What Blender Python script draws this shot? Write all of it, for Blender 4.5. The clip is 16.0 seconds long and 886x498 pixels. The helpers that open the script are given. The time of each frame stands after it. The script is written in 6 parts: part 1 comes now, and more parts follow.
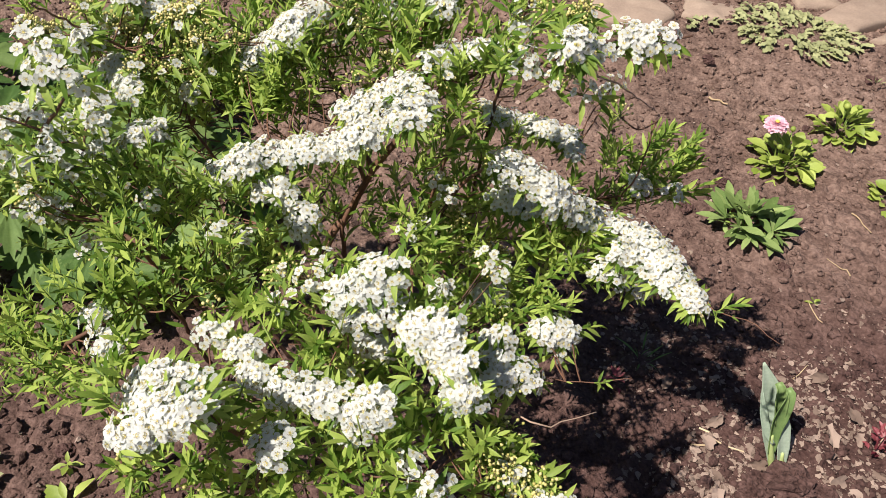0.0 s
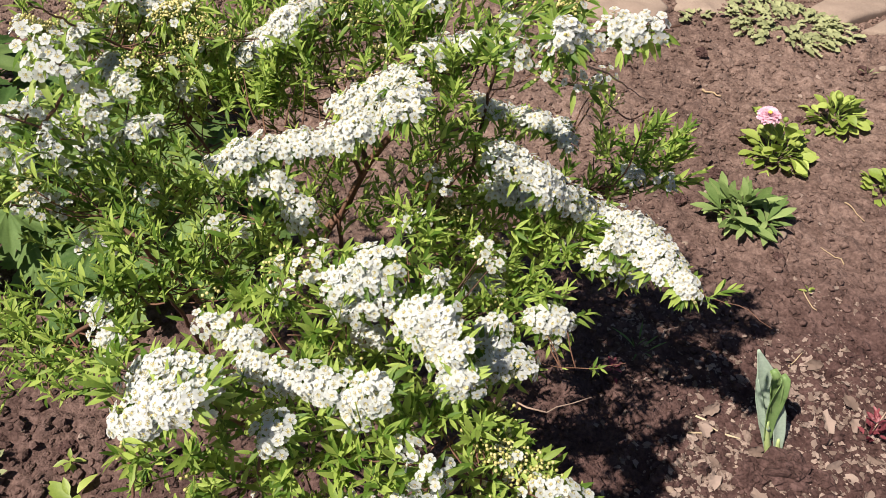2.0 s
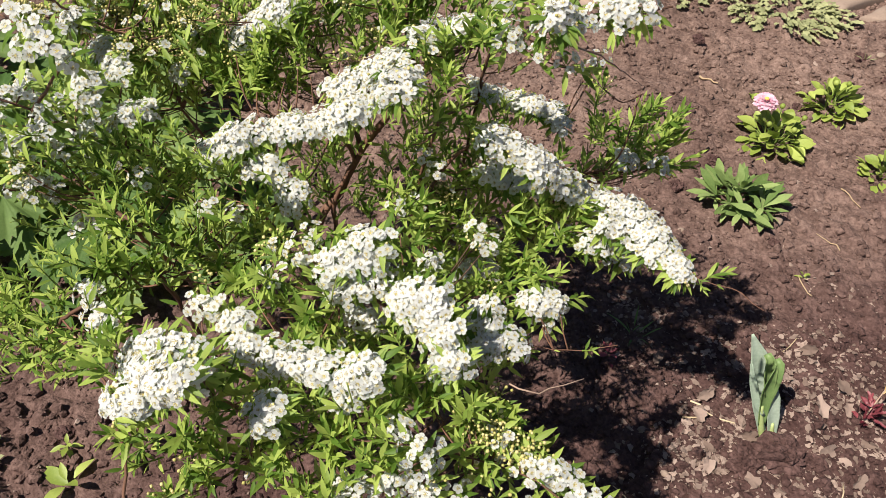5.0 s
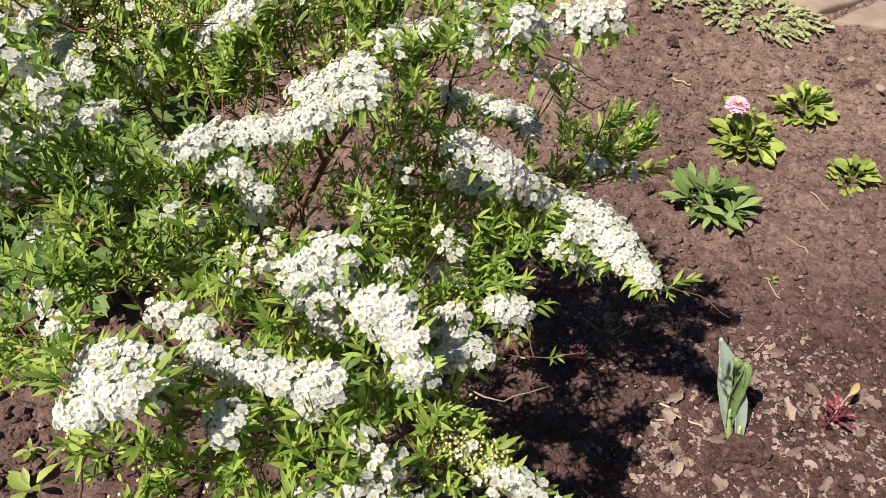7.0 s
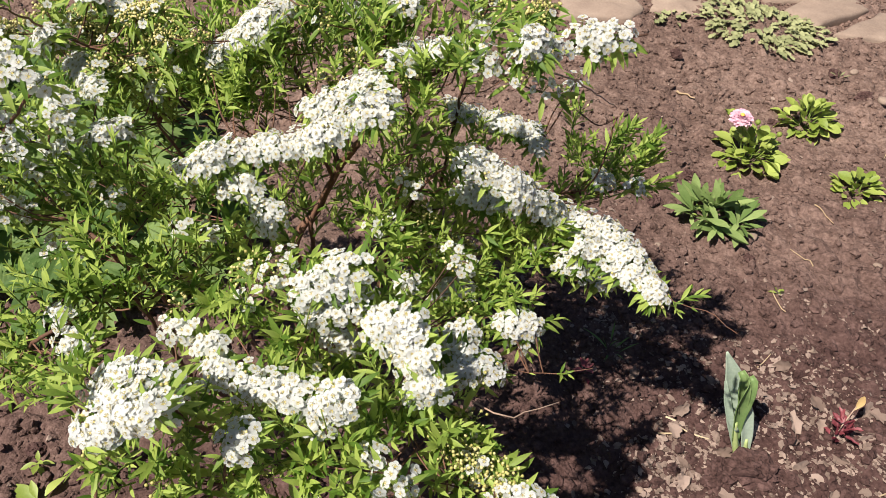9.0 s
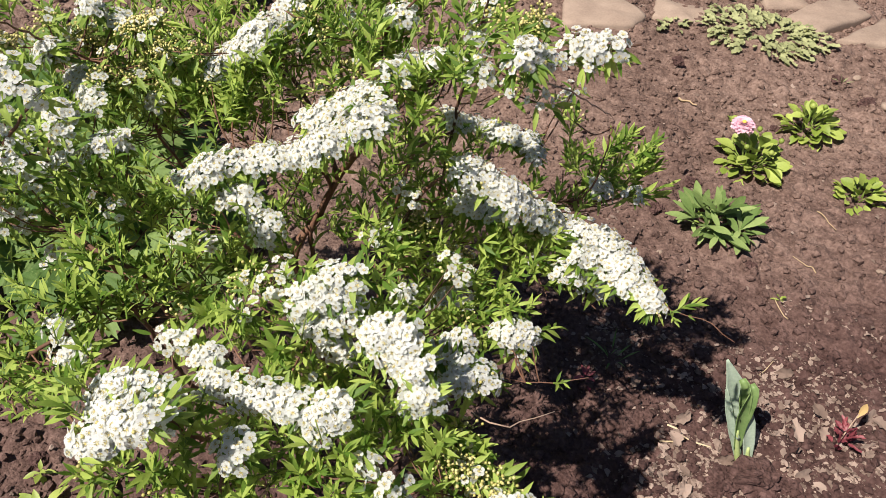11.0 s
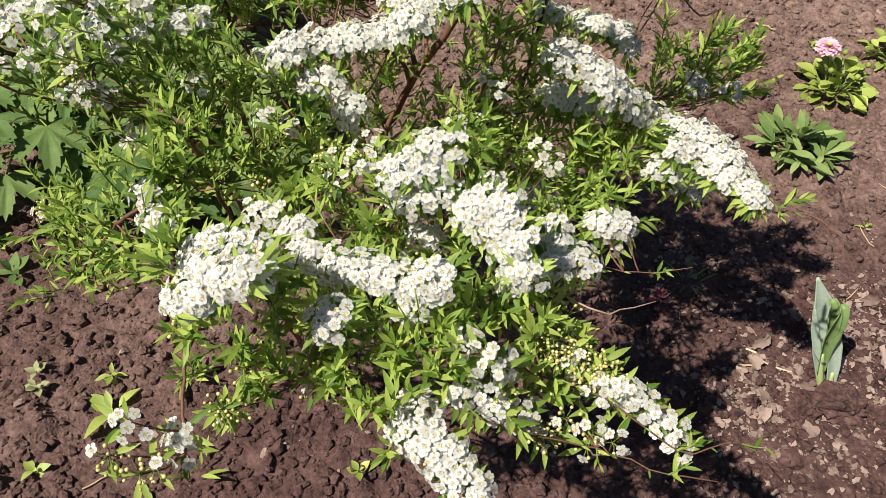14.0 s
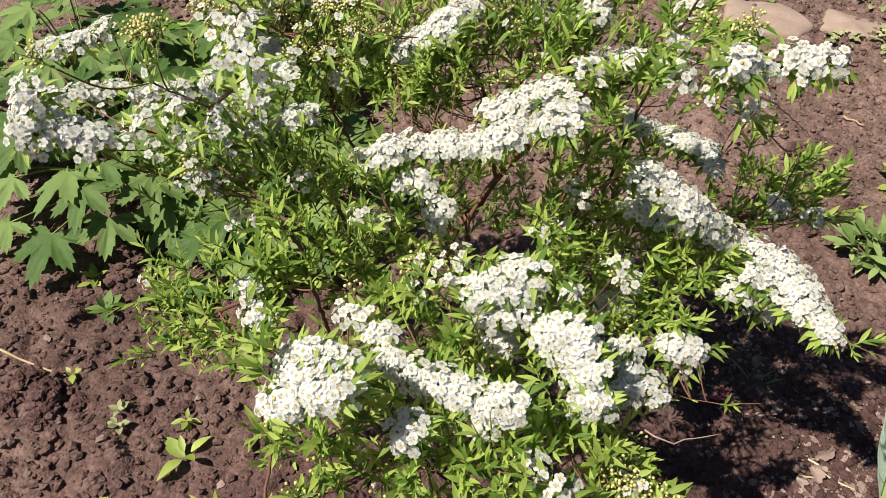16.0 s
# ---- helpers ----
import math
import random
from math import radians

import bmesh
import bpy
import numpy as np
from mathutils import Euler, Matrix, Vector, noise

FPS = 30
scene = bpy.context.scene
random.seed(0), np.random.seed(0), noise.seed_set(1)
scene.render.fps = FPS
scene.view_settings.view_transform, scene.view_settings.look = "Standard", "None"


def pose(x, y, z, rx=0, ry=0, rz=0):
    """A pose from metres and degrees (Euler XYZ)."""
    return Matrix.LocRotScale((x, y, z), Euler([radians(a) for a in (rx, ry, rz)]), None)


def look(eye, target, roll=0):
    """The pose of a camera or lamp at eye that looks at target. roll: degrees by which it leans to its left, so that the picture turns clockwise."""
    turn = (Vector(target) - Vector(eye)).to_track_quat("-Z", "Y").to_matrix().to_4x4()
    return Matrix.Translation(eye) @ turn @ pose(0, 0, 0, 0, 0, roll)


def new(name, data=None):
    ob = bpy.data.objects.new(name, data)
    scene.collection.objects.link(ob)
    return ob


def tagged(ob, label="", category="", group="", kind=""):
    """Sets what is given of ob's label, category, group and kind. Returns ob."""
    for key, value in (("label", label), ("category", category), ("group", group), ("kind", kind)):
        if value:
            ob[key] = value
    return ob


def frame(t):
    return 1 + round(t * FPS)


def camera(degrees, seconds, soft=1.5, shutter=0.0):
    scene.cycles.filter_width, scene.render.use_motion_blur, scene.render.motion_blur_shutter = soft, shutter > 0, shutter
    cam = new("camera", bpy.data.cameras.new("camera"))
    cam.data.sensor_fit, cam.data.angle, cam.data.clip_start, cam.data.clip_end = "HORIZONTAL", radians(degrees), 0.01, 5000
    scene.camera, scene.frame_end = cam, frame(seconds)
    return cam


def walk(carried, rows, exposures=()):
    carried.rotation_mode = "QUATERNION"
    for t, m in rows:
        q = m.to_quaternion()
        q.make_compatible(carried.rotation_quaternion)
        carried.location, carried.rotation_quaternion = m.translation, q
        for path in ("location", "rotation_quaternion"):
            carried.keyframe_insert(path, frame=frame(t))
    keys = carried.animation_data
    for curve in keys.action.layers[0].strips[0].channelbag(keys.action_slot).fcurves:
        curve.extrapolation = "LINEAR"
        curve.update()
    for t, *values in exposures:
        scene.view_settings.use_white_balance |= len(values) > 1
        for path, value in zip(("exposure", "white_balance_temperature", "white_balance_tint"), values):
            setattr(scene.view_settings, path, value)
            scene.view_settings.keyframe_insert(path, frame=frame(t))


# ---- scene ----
cam = camera(59.1, 16.0, soft=0.65)
PATH = [
    (0, (0.155, 0.205, 0.997), (-0.056, 1.597, -0.424), 4.5),
    (0.5, (0.152, 0.195, 0.998), (-0.059, 1.588, -0.421), 4.2),
    (1, (0.155, 0.188, 1.004), (-0.053, 1.582, -0.416), 4.1),
    (1.5, (0.158, 0.192, 1.0), (-0.047, 1.585, -0.421), 4.0),
    (2, (0.16, 0.193, 0.999), (-0.046, 1.583, -0.424), 3.8),
    (2.5, (0.161, 0.189, 1.002), (-0.054, 1.577, -0.422), 3.5),
    (3, (0.155, 0.181, 1.001), (-0.064, 1.567, -0.424), 3.5),
    (3.5, (0.151, 0.184, 1.0), (-0.066, 1.567, -0.428), 3.7),
    (4, (0.163, 0.185, 0.998), (-0.052, 1.564, -0.434), 3.6),
    (6.5, (0.172, 0.198, 0.994), (0.013, 1.571, -0.451), 5.2),
    (7, (0.177, 0.2, 0.999), (0.031, 1.577, -0.445), 5.7),
    (7.5, (0.171, 0.197, 1.002), (0.027, 1.579, -0.436), 5.8),
    (8, (0.169, 0.2, 0.999), (0.023, 1.586, -0.435), 5.7),
    (8.5, (0.167, 0.2, 1.004), (0.017, 1.589, -0.427), 5.7),
    (11, (0.178, 0.202, 1.012), (0.004, 1.602, -0.406), 4.8),
    (11.5, (0.173, 0.2, 1.016), (-0.008, 1.607, -0.394), 4.6),
    (12, (0.17, 0.2, 1.012), (-0.024, 1.619, -0.383), 4.3),
    (12.5, (0.165, 0.201, 1.01), (-0.045, 1.62, -0.383), 4.0),
    (13, (0.154, 0.186, 0.984), (-0.069, 1.58, -0.433), 3.7),
    (13.5, (0.14, 0.171, 0.953), (-0.098, 1.519, -0.506), 3.2),
    (14, (0.14, 0.169, 0.937), (-0.113, 1.474, -0.558), 3.0),
    (14.5, (0.141, 0.179, 0.937), (-0.132, 1.475, -0.562), 2.9),
    (15, (0.132, 0.198, 0.963), (-0.167, 1.514, -0.514), 3.0),
    (15.5, (0.12, 0.219, 1.003), (-0.219, 1.549, -0.452), 3.2),
    (16, (0.113, 0.19, 1.009), (-0.308, 1.505, -0.439), 3.3),
]
walk(cam, [(t, look(e, g, r)) for t, e, g, r in PATH], [(0, 0.66), (16, 0.66)])
# ---- light ----
SUN_TO = Vector((0.755, 0.656, 0.0)).normalized()   # the way the shadows fall over the ground
SUN_UP = 55.5
world = bpy.data.worlds.new("sky")
scene.world = world
world.use_nodes = True
wn = world.node_tree
sky = wn.nodes.new("ShaderNodeTexSky")
sky.sky_type = 'NISHITA'
sky.sun_disc = False
sky.air_density, sky.dust_density = 0.7, 0.4
sky.sun_elevation = radians(SUN_UP)
sky.sun_rotation = math.atan2(-SUN_TO.x, -SUN_TO.y)
wn.links.new(sky.outputs[0], wn.nodes["Background"].inputs[0])
wn.nodes["Background"].inputs[1].default_value = 0.043
sun_data = bpy.data.lights.new("sun", 'SUN')
sun_data.energy, sun_data.angle, sun_data.color = 5.0, radians(0.53), (1.0, 0.935, 0.83)
sun = new("sun", sun_data)
sun.matrix_world = look(-SUN_TO * 5 + Vector((0, 0, 5 * math.tan(radians(SUN_UP)))), (0, 0, 0))

# ---- small mesh tools ----
rnd = random.Random(7)
nrs = np.random.RandomState(11)
TABLE = nrs.rand(256, 256)


def value_noise(x, y, cell, seed=0):
    u, v = np.asarray(x) / cell + seed * 17.3, np.asarray(y) / cell + seed * 9.7
    i, j = np.floor(u).astype(int), np.floor(v).astype(int)
    f, g = u - i, v - j
    f, g = f * f * (3 - 2 * f), g * g * (3 - 2 * g)
    t = lambda a, b: TABLE[a % 256, b % 256]
    return (t(i, j) * (1 - f) + t(i + 1, j) * f) * (1 - g) + (t(i, j + 1) * (1 - f) + t(i + 1, j + 1) * f) * g


def lumps(x, y, cell, seed, share, flat=1.0):
    """Rounded lumps of uneven size, one in some of the cells of a jittered grid; 0 to 1."""
    u, v = x / cell, y / cell
    i, j = np.floor(u).astype(int), np.floor(v).astype(int)
    h = np.zeros_like(u)
    for a in (-1, 0, 1):
        for c in (-1, 0, 1):
            p, q = (i + a + seed * 31) % 256, (j + c + seed * 57) % 256
            cx, cy = i + a + TABLE[p, q], j + c + TABLE[q, p]
            size = 0.25 + 0.6 * TABLE[(p + 91) % 256, (q + 33) % 256]
            on = TABLE[(p + 13) % 256, (q + 71) % 256] < share
            turn = 6.28 * TABLE[(p + 7) % 256, (q + 5) % 256]
            dx, dy = u - cx, v - cy
            ex, ey = dx * np.cos(turn) + dy * np.sin(turn), 1.5 * (dy * np.cos(turn) - dx * np.sin(turn))
            d = (ex ** 2 + ey ** 2) / size ** 2
            h = np.maximum(h, np.where(on, size * np.sqrt(np.clip(1 - d, 0, 1)), 0))
    return h * flat


def ground_height(x, y):
    """Raked garden soil: soft swells, clods, crumbs."""
    x, y = np.asarray(x, float), np.asarray(y, float)
    rx, ry = 0.8 * x - 0.6 * y, 0.6 * x + 0.8 * y
    wx, wy = rx + 0.007 * value_noise(x, y, 0.021, 8), ry + 0.007 * value_noise(x, y, 0.021, 9)
    h = 0.022 * (value_noise(x, y, 0.42, 1) - 0.5) + 0.012 * (value_noise(rx, ry, 0.13, 2) - 0.5)
    h = h + 0.016 * lumps(wx, wy, 0.085, 1, 0.26) + 0.013 * lumps(wx, wy, 0.042, 2, 0.42)
    h = h + 0.008 * lumps(wx, wy, 0.021, 3, 0.5) + 0.005 * (value_noise(wx, wy, 0.011, 4) - 0.5)
    return h - 0.009


def gz(x, y):
    return float(ground_height(x, y))


class Build:
    """Collects pieces and links them as one mesh."""

    def __init__(self):
        self.v, self.f, self.m, self.n = [], [], [], 0

    def add(self, verts, faces, mats=None, m=None):
        a = np.asarray(verts, float)
        if m is not None:
            k = np.array(m)
            a = a @ k[:3, :3].T + k[:3, 3]
        self.v.append(a)
        self.f += [tuple(i + self.n for i in f) for f in faces]
        self.m += list(mats) if mats is not None else [0] * len(faces)
        self.n += len(a)
        return self

    def mesh(self, name, materials, smooth=True):
        me = bpy.data.meshes.new(name)
        me.from_pydata(np.concatenate(self.v).tolist() if self.v else [], [], self.f)
        for mat in materials:
            me.materials.append(mat)
        me.polygons.foreach_set("material_index", self.m)
        me.polygons.foreach_set("use_smooth", [smooth] * len(self.f))
        me.update()
        return me


def link(name, data, parent=None, m=None, label="", kind=""):
    ob = new(name, data)
    if parent is not None:
        ob.parent = parent
    if m is not None:
        ob.matrix_basis = m
    return tagged(ob, label=label, kind=kind)


def thing(name, m, label, category, group="", kind=""):
    ob = new(name)
    ob.matrix_basis = m
    ob.empty_display_size = 0.02
    return tagged(ob, label, category, group, kind)


def spline(pts, step):
    """Points along a smooth line through pts."""
    p = [np.asarray(q, float) for q in pts]
    if len(p) == 1:
        return np.array(p)
    p = [2 * p[0] - p[1]] + p + [2 * p[-1] - p[-2]]
    got = []
    for a, b, c, d in zip(p, p[1:], p[2:], p[3:]):
        n = max(1, int(np.linalg.norm(c - b) / step))
        for k in range(n):
            t = k / n
            got.append(0.5 * (2 * b + (c - a) * t + (2 * a - 5 * b + 4 * c - d) * t * t + (3 * b - a - 3 * c + d) * t ** 3))
    got.append(p[-2])
    return np.array(got)


def tube(pts, r0, r1, sides=5, wobble=0.0):
    pts = np.asarray(pts, float)
    n = len(pts)
    tan = np.gradient(pts, axis=0)
    tan /= np.linalg.norm(tan, axis=1)[:, None] + 1e-9
    side = np.cross(tan[0], (0.3, 0.1, 0.95))
    v, f = [], []
    for i in range(n):
        side = side - tan[i] * side.dot(tan[i])
        side = side / (np.linalg.norm(side) + 1e-9)
        up = np.cross(tan[i], side)
        r = (r0 + (r1 - r0) * i / max(1, n - 1)) * (1 + wobble * (rnd.random() - 0.5))
        for k in range(sides):
            a = 2 * math.pi * k / sides
            v.append(pts[i] + (side * math.cos(a) + up * math.sin(a)) * r)
    for i in range(n - 1):
        for k in range(sides):
            a, b = i * sides + k, i * sides + (k + 1) % sides
            f.append((a, b, b + sides, a + sides))
    f.append(tuple(range((n - 1) * sides, n * sides)))
    return v, f


def frame_of(at, way, up, scale=1.0, spin=0.0):
    """A pose whose y axis runs along way and whose z axis leans to up."""
    y = Vector(way).normalized()
    x = y.cross(Vector(up))
    if x.length < 1e-4:
        x = y.cross(Vector((0.31, 0.92, 0.2)))
    x.normalize()
    z = x.cross(y)
    m = Matrix((x, y, z)).transposed().to_4x4()
    if spin:
        m = m @ Matrix.Rotation(spin, 4, 'Y')
    return Matrix.Translation(at) @ m @ Matrix.Scale(scale, 4)


def facing(at, normal, scale=1.0, spin=0.0):
    """A pose whose z axis is normal."""
    q = Vector(normal).normalized().to_track_quat('Z', 'Y').to_matrix().to_4x4()
    return Matrix.Translation(at) @ q @ Matrix.Rotation(spin, 4, 'Z') @ Matrix.Scale(scale, 4)


def jitter(a):
    return Vector((rnd.uniform(-a, a), rnd.uniform(-a, a), rnd.uniform(-a, a)))


# ---- materials ----
def material(name, dark, light, rough=0.6, scale=60.0, fine=400.0, bump=0.2, through_light=0.0, vary=0.25, gloss=0.4, glow=None):
    """Two colours mixed by noise at two scales, varied from piece to piece, with relief; thin leaves let light through."""
    mat = bpy.data.materials.new(name)
    mat.use_nodes = True
    nt = mat.node_tree
    N, Lk = nt.nodes, nt.links
    b = N["Principled BSDF"]
    co = N.new("ShaderNodeTexCoord")
    n1, n2 = N.new("ShaderNodeTexNoise"), N.new("ShaderNodeTexNoise")
    n1.inputs["Scale"].default_value, n2.inputs["Scale"].default_value = scale, fine
    n1.inputs["Detail"].default_value, n2.inputs["Detail"].default_value = 4, 3
    for n in (n1, n2):
        Lk.new(co.outputs["Object"], n.inputs["Vector"])
    geo, info = N.new("ShaderNodeNewGeometry"), N.new("ShaderNodeObjectInfo")
    add = N.new("ShaderNodeMath")
    add.operation = 'ADD'
    Lk.new(geo.outputs["Random Per Island"], add.inputs[0])
    Lk.new(info.outputs["Random"], add.inputs[1])
    frac = N.new("ShaderNodeMath")
    frac.operation = 'FRACT'
    Lk.new(add.outputs[0], frac.inputs[0])
    mixn = N.new("ShaderNodeMix")
    mixn.inputs[0].default_value = 0.4
    Lk.new(n1.outputs["Fac"], mixn.inputs[2])
    Lk.new(n2.outputs["Fac"], mixn.inputs[3])
    mixv = N.new("ShaderNodeMix")
    mixv.inputs[0].default_value = vary
    Lk.new(mixn.outputs[0], mixv.inputs[2])
    Lk.new(frac.outputs[0], mixv.inputs[3])
    cr = N.new("ShaderNodeValToRGB")
    cr.color_ramp.elements[0].position, cr.color_ramp.elements[1].position = 0.28, 0.72
    cr.color_ramp.elements[0].color, cr.color_ramp.elements[1].color = (*dark, 1), (*light, 1)
    Lk.new(mixv.outputs[0], cr.inputs[0])
    Lk.new(cr.outputs[0], b.inputs["Base Color"])
    b.inputs["Roughness"].default_value = rough
    b.inputs["Specular IOR Level"].default_value = gloss
    if bump:
        bp = N.new("ShaderNodeBump")
        bp.inputs["Strength"].default_value, bp.inputs["Distance"].default_value = bump, 0.002
        Lk.new(mixn.outputs[0], bp.inputs["Height"])
        Lk.new(bp.outputs[0], b.inputs["Normal"])
    if through_light:
        tr, mx = N.new("ShaderNodeBsdfTranslucent"), N.new("ShaderNodeMixShader")
        mx.inputs[0].default_value = through_light
        Lk.new(cr.outputs[0], tr.inputs["Color"])
        Lk.new(b.outputs[0], mx.inputs[1])
        Lk.new(tr.outputs[0], mx.inputs[2])
        Lk.new(mx.outputs[0], N["Material Output"].inputs[0])
    return mat


def soil_material():
    mat = bpy.data.materials.new("garden_soil")
    mat.use_nodes = True
    nt = mat.node_tree
    N, Lk = nt.nodes, nt.links
    b = N["Principled BSDF"]
    co = N.new("ShaderNodeTexCoord")
    noises = []
    for s, d in ((1.7, 3), (34, 5), (150, 4), (520, 2)):
        n = N.new("ShaderNodeTexNoise")
        n.inputs["Scale"].default_value, n.inputs["Detail"].default_value = s, d
        n.inputs["Roughness"].default_value = 0.55
        Lk.new(co.outputs["Object"], n.inputs["Vector"])
        noises.append(n)
    def mix(a, c, f):
        m = N.new("ShaderNodeMix")
        m.inputs[0].default_value = f
        Lk.new(a, m.inputs[2])
        Lk.new(c, m.inputs[3])
        return m.outputs[0]
    fac = mix(mix(noises[0].outputs["Fac"], noises[1].outputs["Fac"], 0.6), noises[2].outputs["Fac"], 0.42)
    cr = N.new("ShaderNodeValToRGB")
    cr.color_ramp.elements[0].position, cr.color_ramp.elements[1].position = 0.36, 0.66
    cr.color_ramp.elements[0].color = (0.096, 0.056, 0.045, 1)
    cr.color_ramp.elements[1].color = (0.392, 0.263, 0.212, 1)
    mid = cr.color_ramp.elements.new(0.5)
    mid.color = (0.210, 0.134, 0.107, 1)
    Lk.new(fac, cr.inputs[0])
    # the bed dries out towards the path, beyond the shrub; near tint holds painted shade
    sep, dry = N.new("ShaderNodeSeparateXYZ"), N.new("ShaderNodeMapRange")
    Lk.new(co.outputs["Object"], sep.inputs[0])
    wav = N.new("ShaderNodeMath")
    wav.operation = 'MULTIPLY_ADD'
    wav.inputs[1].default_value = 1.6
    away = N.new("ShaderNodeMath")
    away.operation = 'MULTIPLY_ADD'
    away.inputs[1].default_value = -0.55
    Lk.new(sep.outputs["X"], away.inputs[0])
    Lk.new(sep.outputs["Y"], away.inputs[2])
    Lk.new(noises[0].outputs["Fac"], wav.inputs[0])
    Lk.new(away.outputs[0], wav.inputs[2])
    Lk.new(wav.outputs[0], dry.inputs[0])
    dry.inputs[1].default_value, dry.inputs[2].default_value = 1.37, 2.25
    # near colour darker and purplish: some of the shrub's shadow is in it
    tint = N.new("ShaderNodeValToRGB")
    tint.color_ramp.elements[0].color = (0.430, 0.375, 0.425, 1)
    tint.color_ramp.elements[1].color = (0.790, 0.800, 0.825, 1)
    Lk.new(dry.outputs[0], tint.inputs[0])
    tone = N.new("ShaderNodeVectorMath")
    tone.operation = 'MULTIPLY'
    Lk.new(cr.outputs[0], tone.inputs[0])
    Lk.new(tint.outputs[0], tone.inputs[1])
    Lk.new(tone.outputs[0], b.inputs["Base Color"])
    b.inputs["Roughness"].default_value = 0.95
    b.inputs["Specular IOR Level"].default_value = 0.15
    # crumbly relief: broken noise over fine grains
    rough = N.new("ShaderNodeTexNoise")
    rough.inputs["Scale"].default_value, rough.inputs["Detail"].default_value = 75, 8
    rough.inputs["Roughness"].default_value = 0.68
    Lk.new(co.outputs["Object"], rough.inputs["Vector"])
    grain = N.new("ShaderNodeTexVoronoi")
    grain.inputs["Scale"].default_value = 210
    Lk.new(co.outputs["Object"], grain.inputs["Vector"])
    inv = N.new("ShaderNodeMath")
    inv.operation = 'SUBTRACT'
    inv.inputs[0].default_value = 1.0
    Lk.new(grain.outputs["Distance"], inv.inputs[1])
    h = mix(rough.outputs["Fac"], inv.outputs[0], 0.22)
    bp = N.new("ShaderNodeBump")
    bp.inputs["Strength"].default_value, bp.inputs["Distance"].default_value = 0.9, 0.008
    Lk.new(h, bp.inputs["Height"])
    Lk.new(bp.outputs[0], b.inputs["Normal"])
    return mat


SOIL = soil_material()
PETAL = material("white_petals", (0.77, 0.775, 0.765), (0.86, 0.865, 0.855), 0.6, 120, 900, 0.1, 0.56, 0.45, 0.2)
EYE = material("flower_centres", (0.42, 0.35, 0.11), (0.60, 0.51, 0.22), 0.6, 200, 900, 0.1, 0.1, 0.4)
BUD = material("cream_buds", (0.40, 0.36, 0.11), (0.68, 0.60, 0.27), 0.5, 200, 900, 0.1, 0.12, 0.6)
LEAF = material("spiraea_leaves", (0.120, 0.215, 0.030), (0.46, 0.575, 0.130), 0.5, 70, 500, 0.2, 0.52, 0.7, 0.3)
PEDICEL = material("green_stalks", (0.12, 0.19, 0.03), (0.24, 0.30, 0.06), 0.5, 80, 500, 0.1, 0.1, 0.4)
BARK = material("red_brown_bark", (0.060, 0.030, 0.020), (0.20, 0.095, 0.058), 0.75, 120, 700, 0.6, vary=0.3)
TWIG = material("dry_twig", (0.30, 0.19, 0.14), (0.52, 0.39, 0.31), 0.8, 120, 700, 0.4, vary=0.3)
BROAD = material("broad_green_leaves", (0.070, 0.135, 0.034), (0.22, 0.31, 0.10), 0.62, 45, 300, 0.5, 0.35, 0.45, 0.2)
LIME = material("lime_leaves", (0.21, 0.28, 0.045), (0.45, 0.52, 0.13), 0.5, 40, 300, 0.25, 0.30, 0.45)
GREY_GREEN = material("grey_green_leaves", (0.22, 0.235, 0.110), (0.41, 0.415, 0.21), 0.7, 40, 300, 0.3, 0.2, 0.4)
BLUE_GREEN = material("blue_green_leaf", (0.26, 0.36, 0.26), (0.58, 0.66, 0.54), 0.5, 20, 240, 0.15, 0.3, 0.2)
PALE_STALK = material("pale_green_stalk", (0.36, 0.45, 0.16), (0.56, 0.60, 0.30), 0.45, 40, 300, 0.1, 0.1)
LIME_PALE = material("fleshy_green_leaf", (0.14, 0.24, 0.075), (0.30, 0.40, 0.16), 0.45, 25, 240, 0.15, 0.3, 0.2)
PINK = material("pink_ray_florets", (0.64, 0.33, 0.43), (0.80, 0.52, 0.60), 0.6, 120, 700, 0.1, 0.15, 0.6)
GOLD = material("yellow_disc", (0.70, 0.42, 0.06), (0.80, 0.58, 0.12), 0.7, 400, 900, 0.5)
CRIMSON = material("crimson_leaves", (0.13, 0.022, 0.034), (0.33, 0.085, 0.100), 0.5, 80, 500, 0.2, 0.2, 0.5)
DRY = material("dry_leaf_flakes", (0.165, 0.113, 0.092), (0.335, 0.245, 0.205), 0.9, 60, 400, 0.5, 0.1, 0.7)
STRAW = material("straw", (0.38, 0.27, 0.16), (0.60, 0.47, 0.31), 0.7, 80, 500, 0.3, vary=0.5)
OCHRE = material("yellow_ochre_leaf", (0.48, 0.31, 0.13), (0.62, 0.44, 0.20), 0.6, 60, 400, 0.3, 0.25)
ROSETTE = material("rosette_leaves", (0.115, 0.180, 0.048), (0.285, 0.365, 0.130), 0.65, 40, 300, 0.3, 0.25, 0.5, 0.2)
STONE = material("path_stone", (0.21, 0.150, 0.120), (0.36, 0.270, 0.215), 0.9, 22, 200, 1.0, vary=0.15, gloss=0.2)

# ---- ground ----
def axis(lo, hi, step, far):
    a = list(np.arange(lo, hi, step))
    s, x = step, hi
    while x < far:
        a.append(x)
        s *= 1.5
        x += s
    s, x = step * 1.5, lo - step * 1.5
    while x > -far:
        a.insert(0, x)
        s *= 1.5
        x -= s
    return np.array(a)


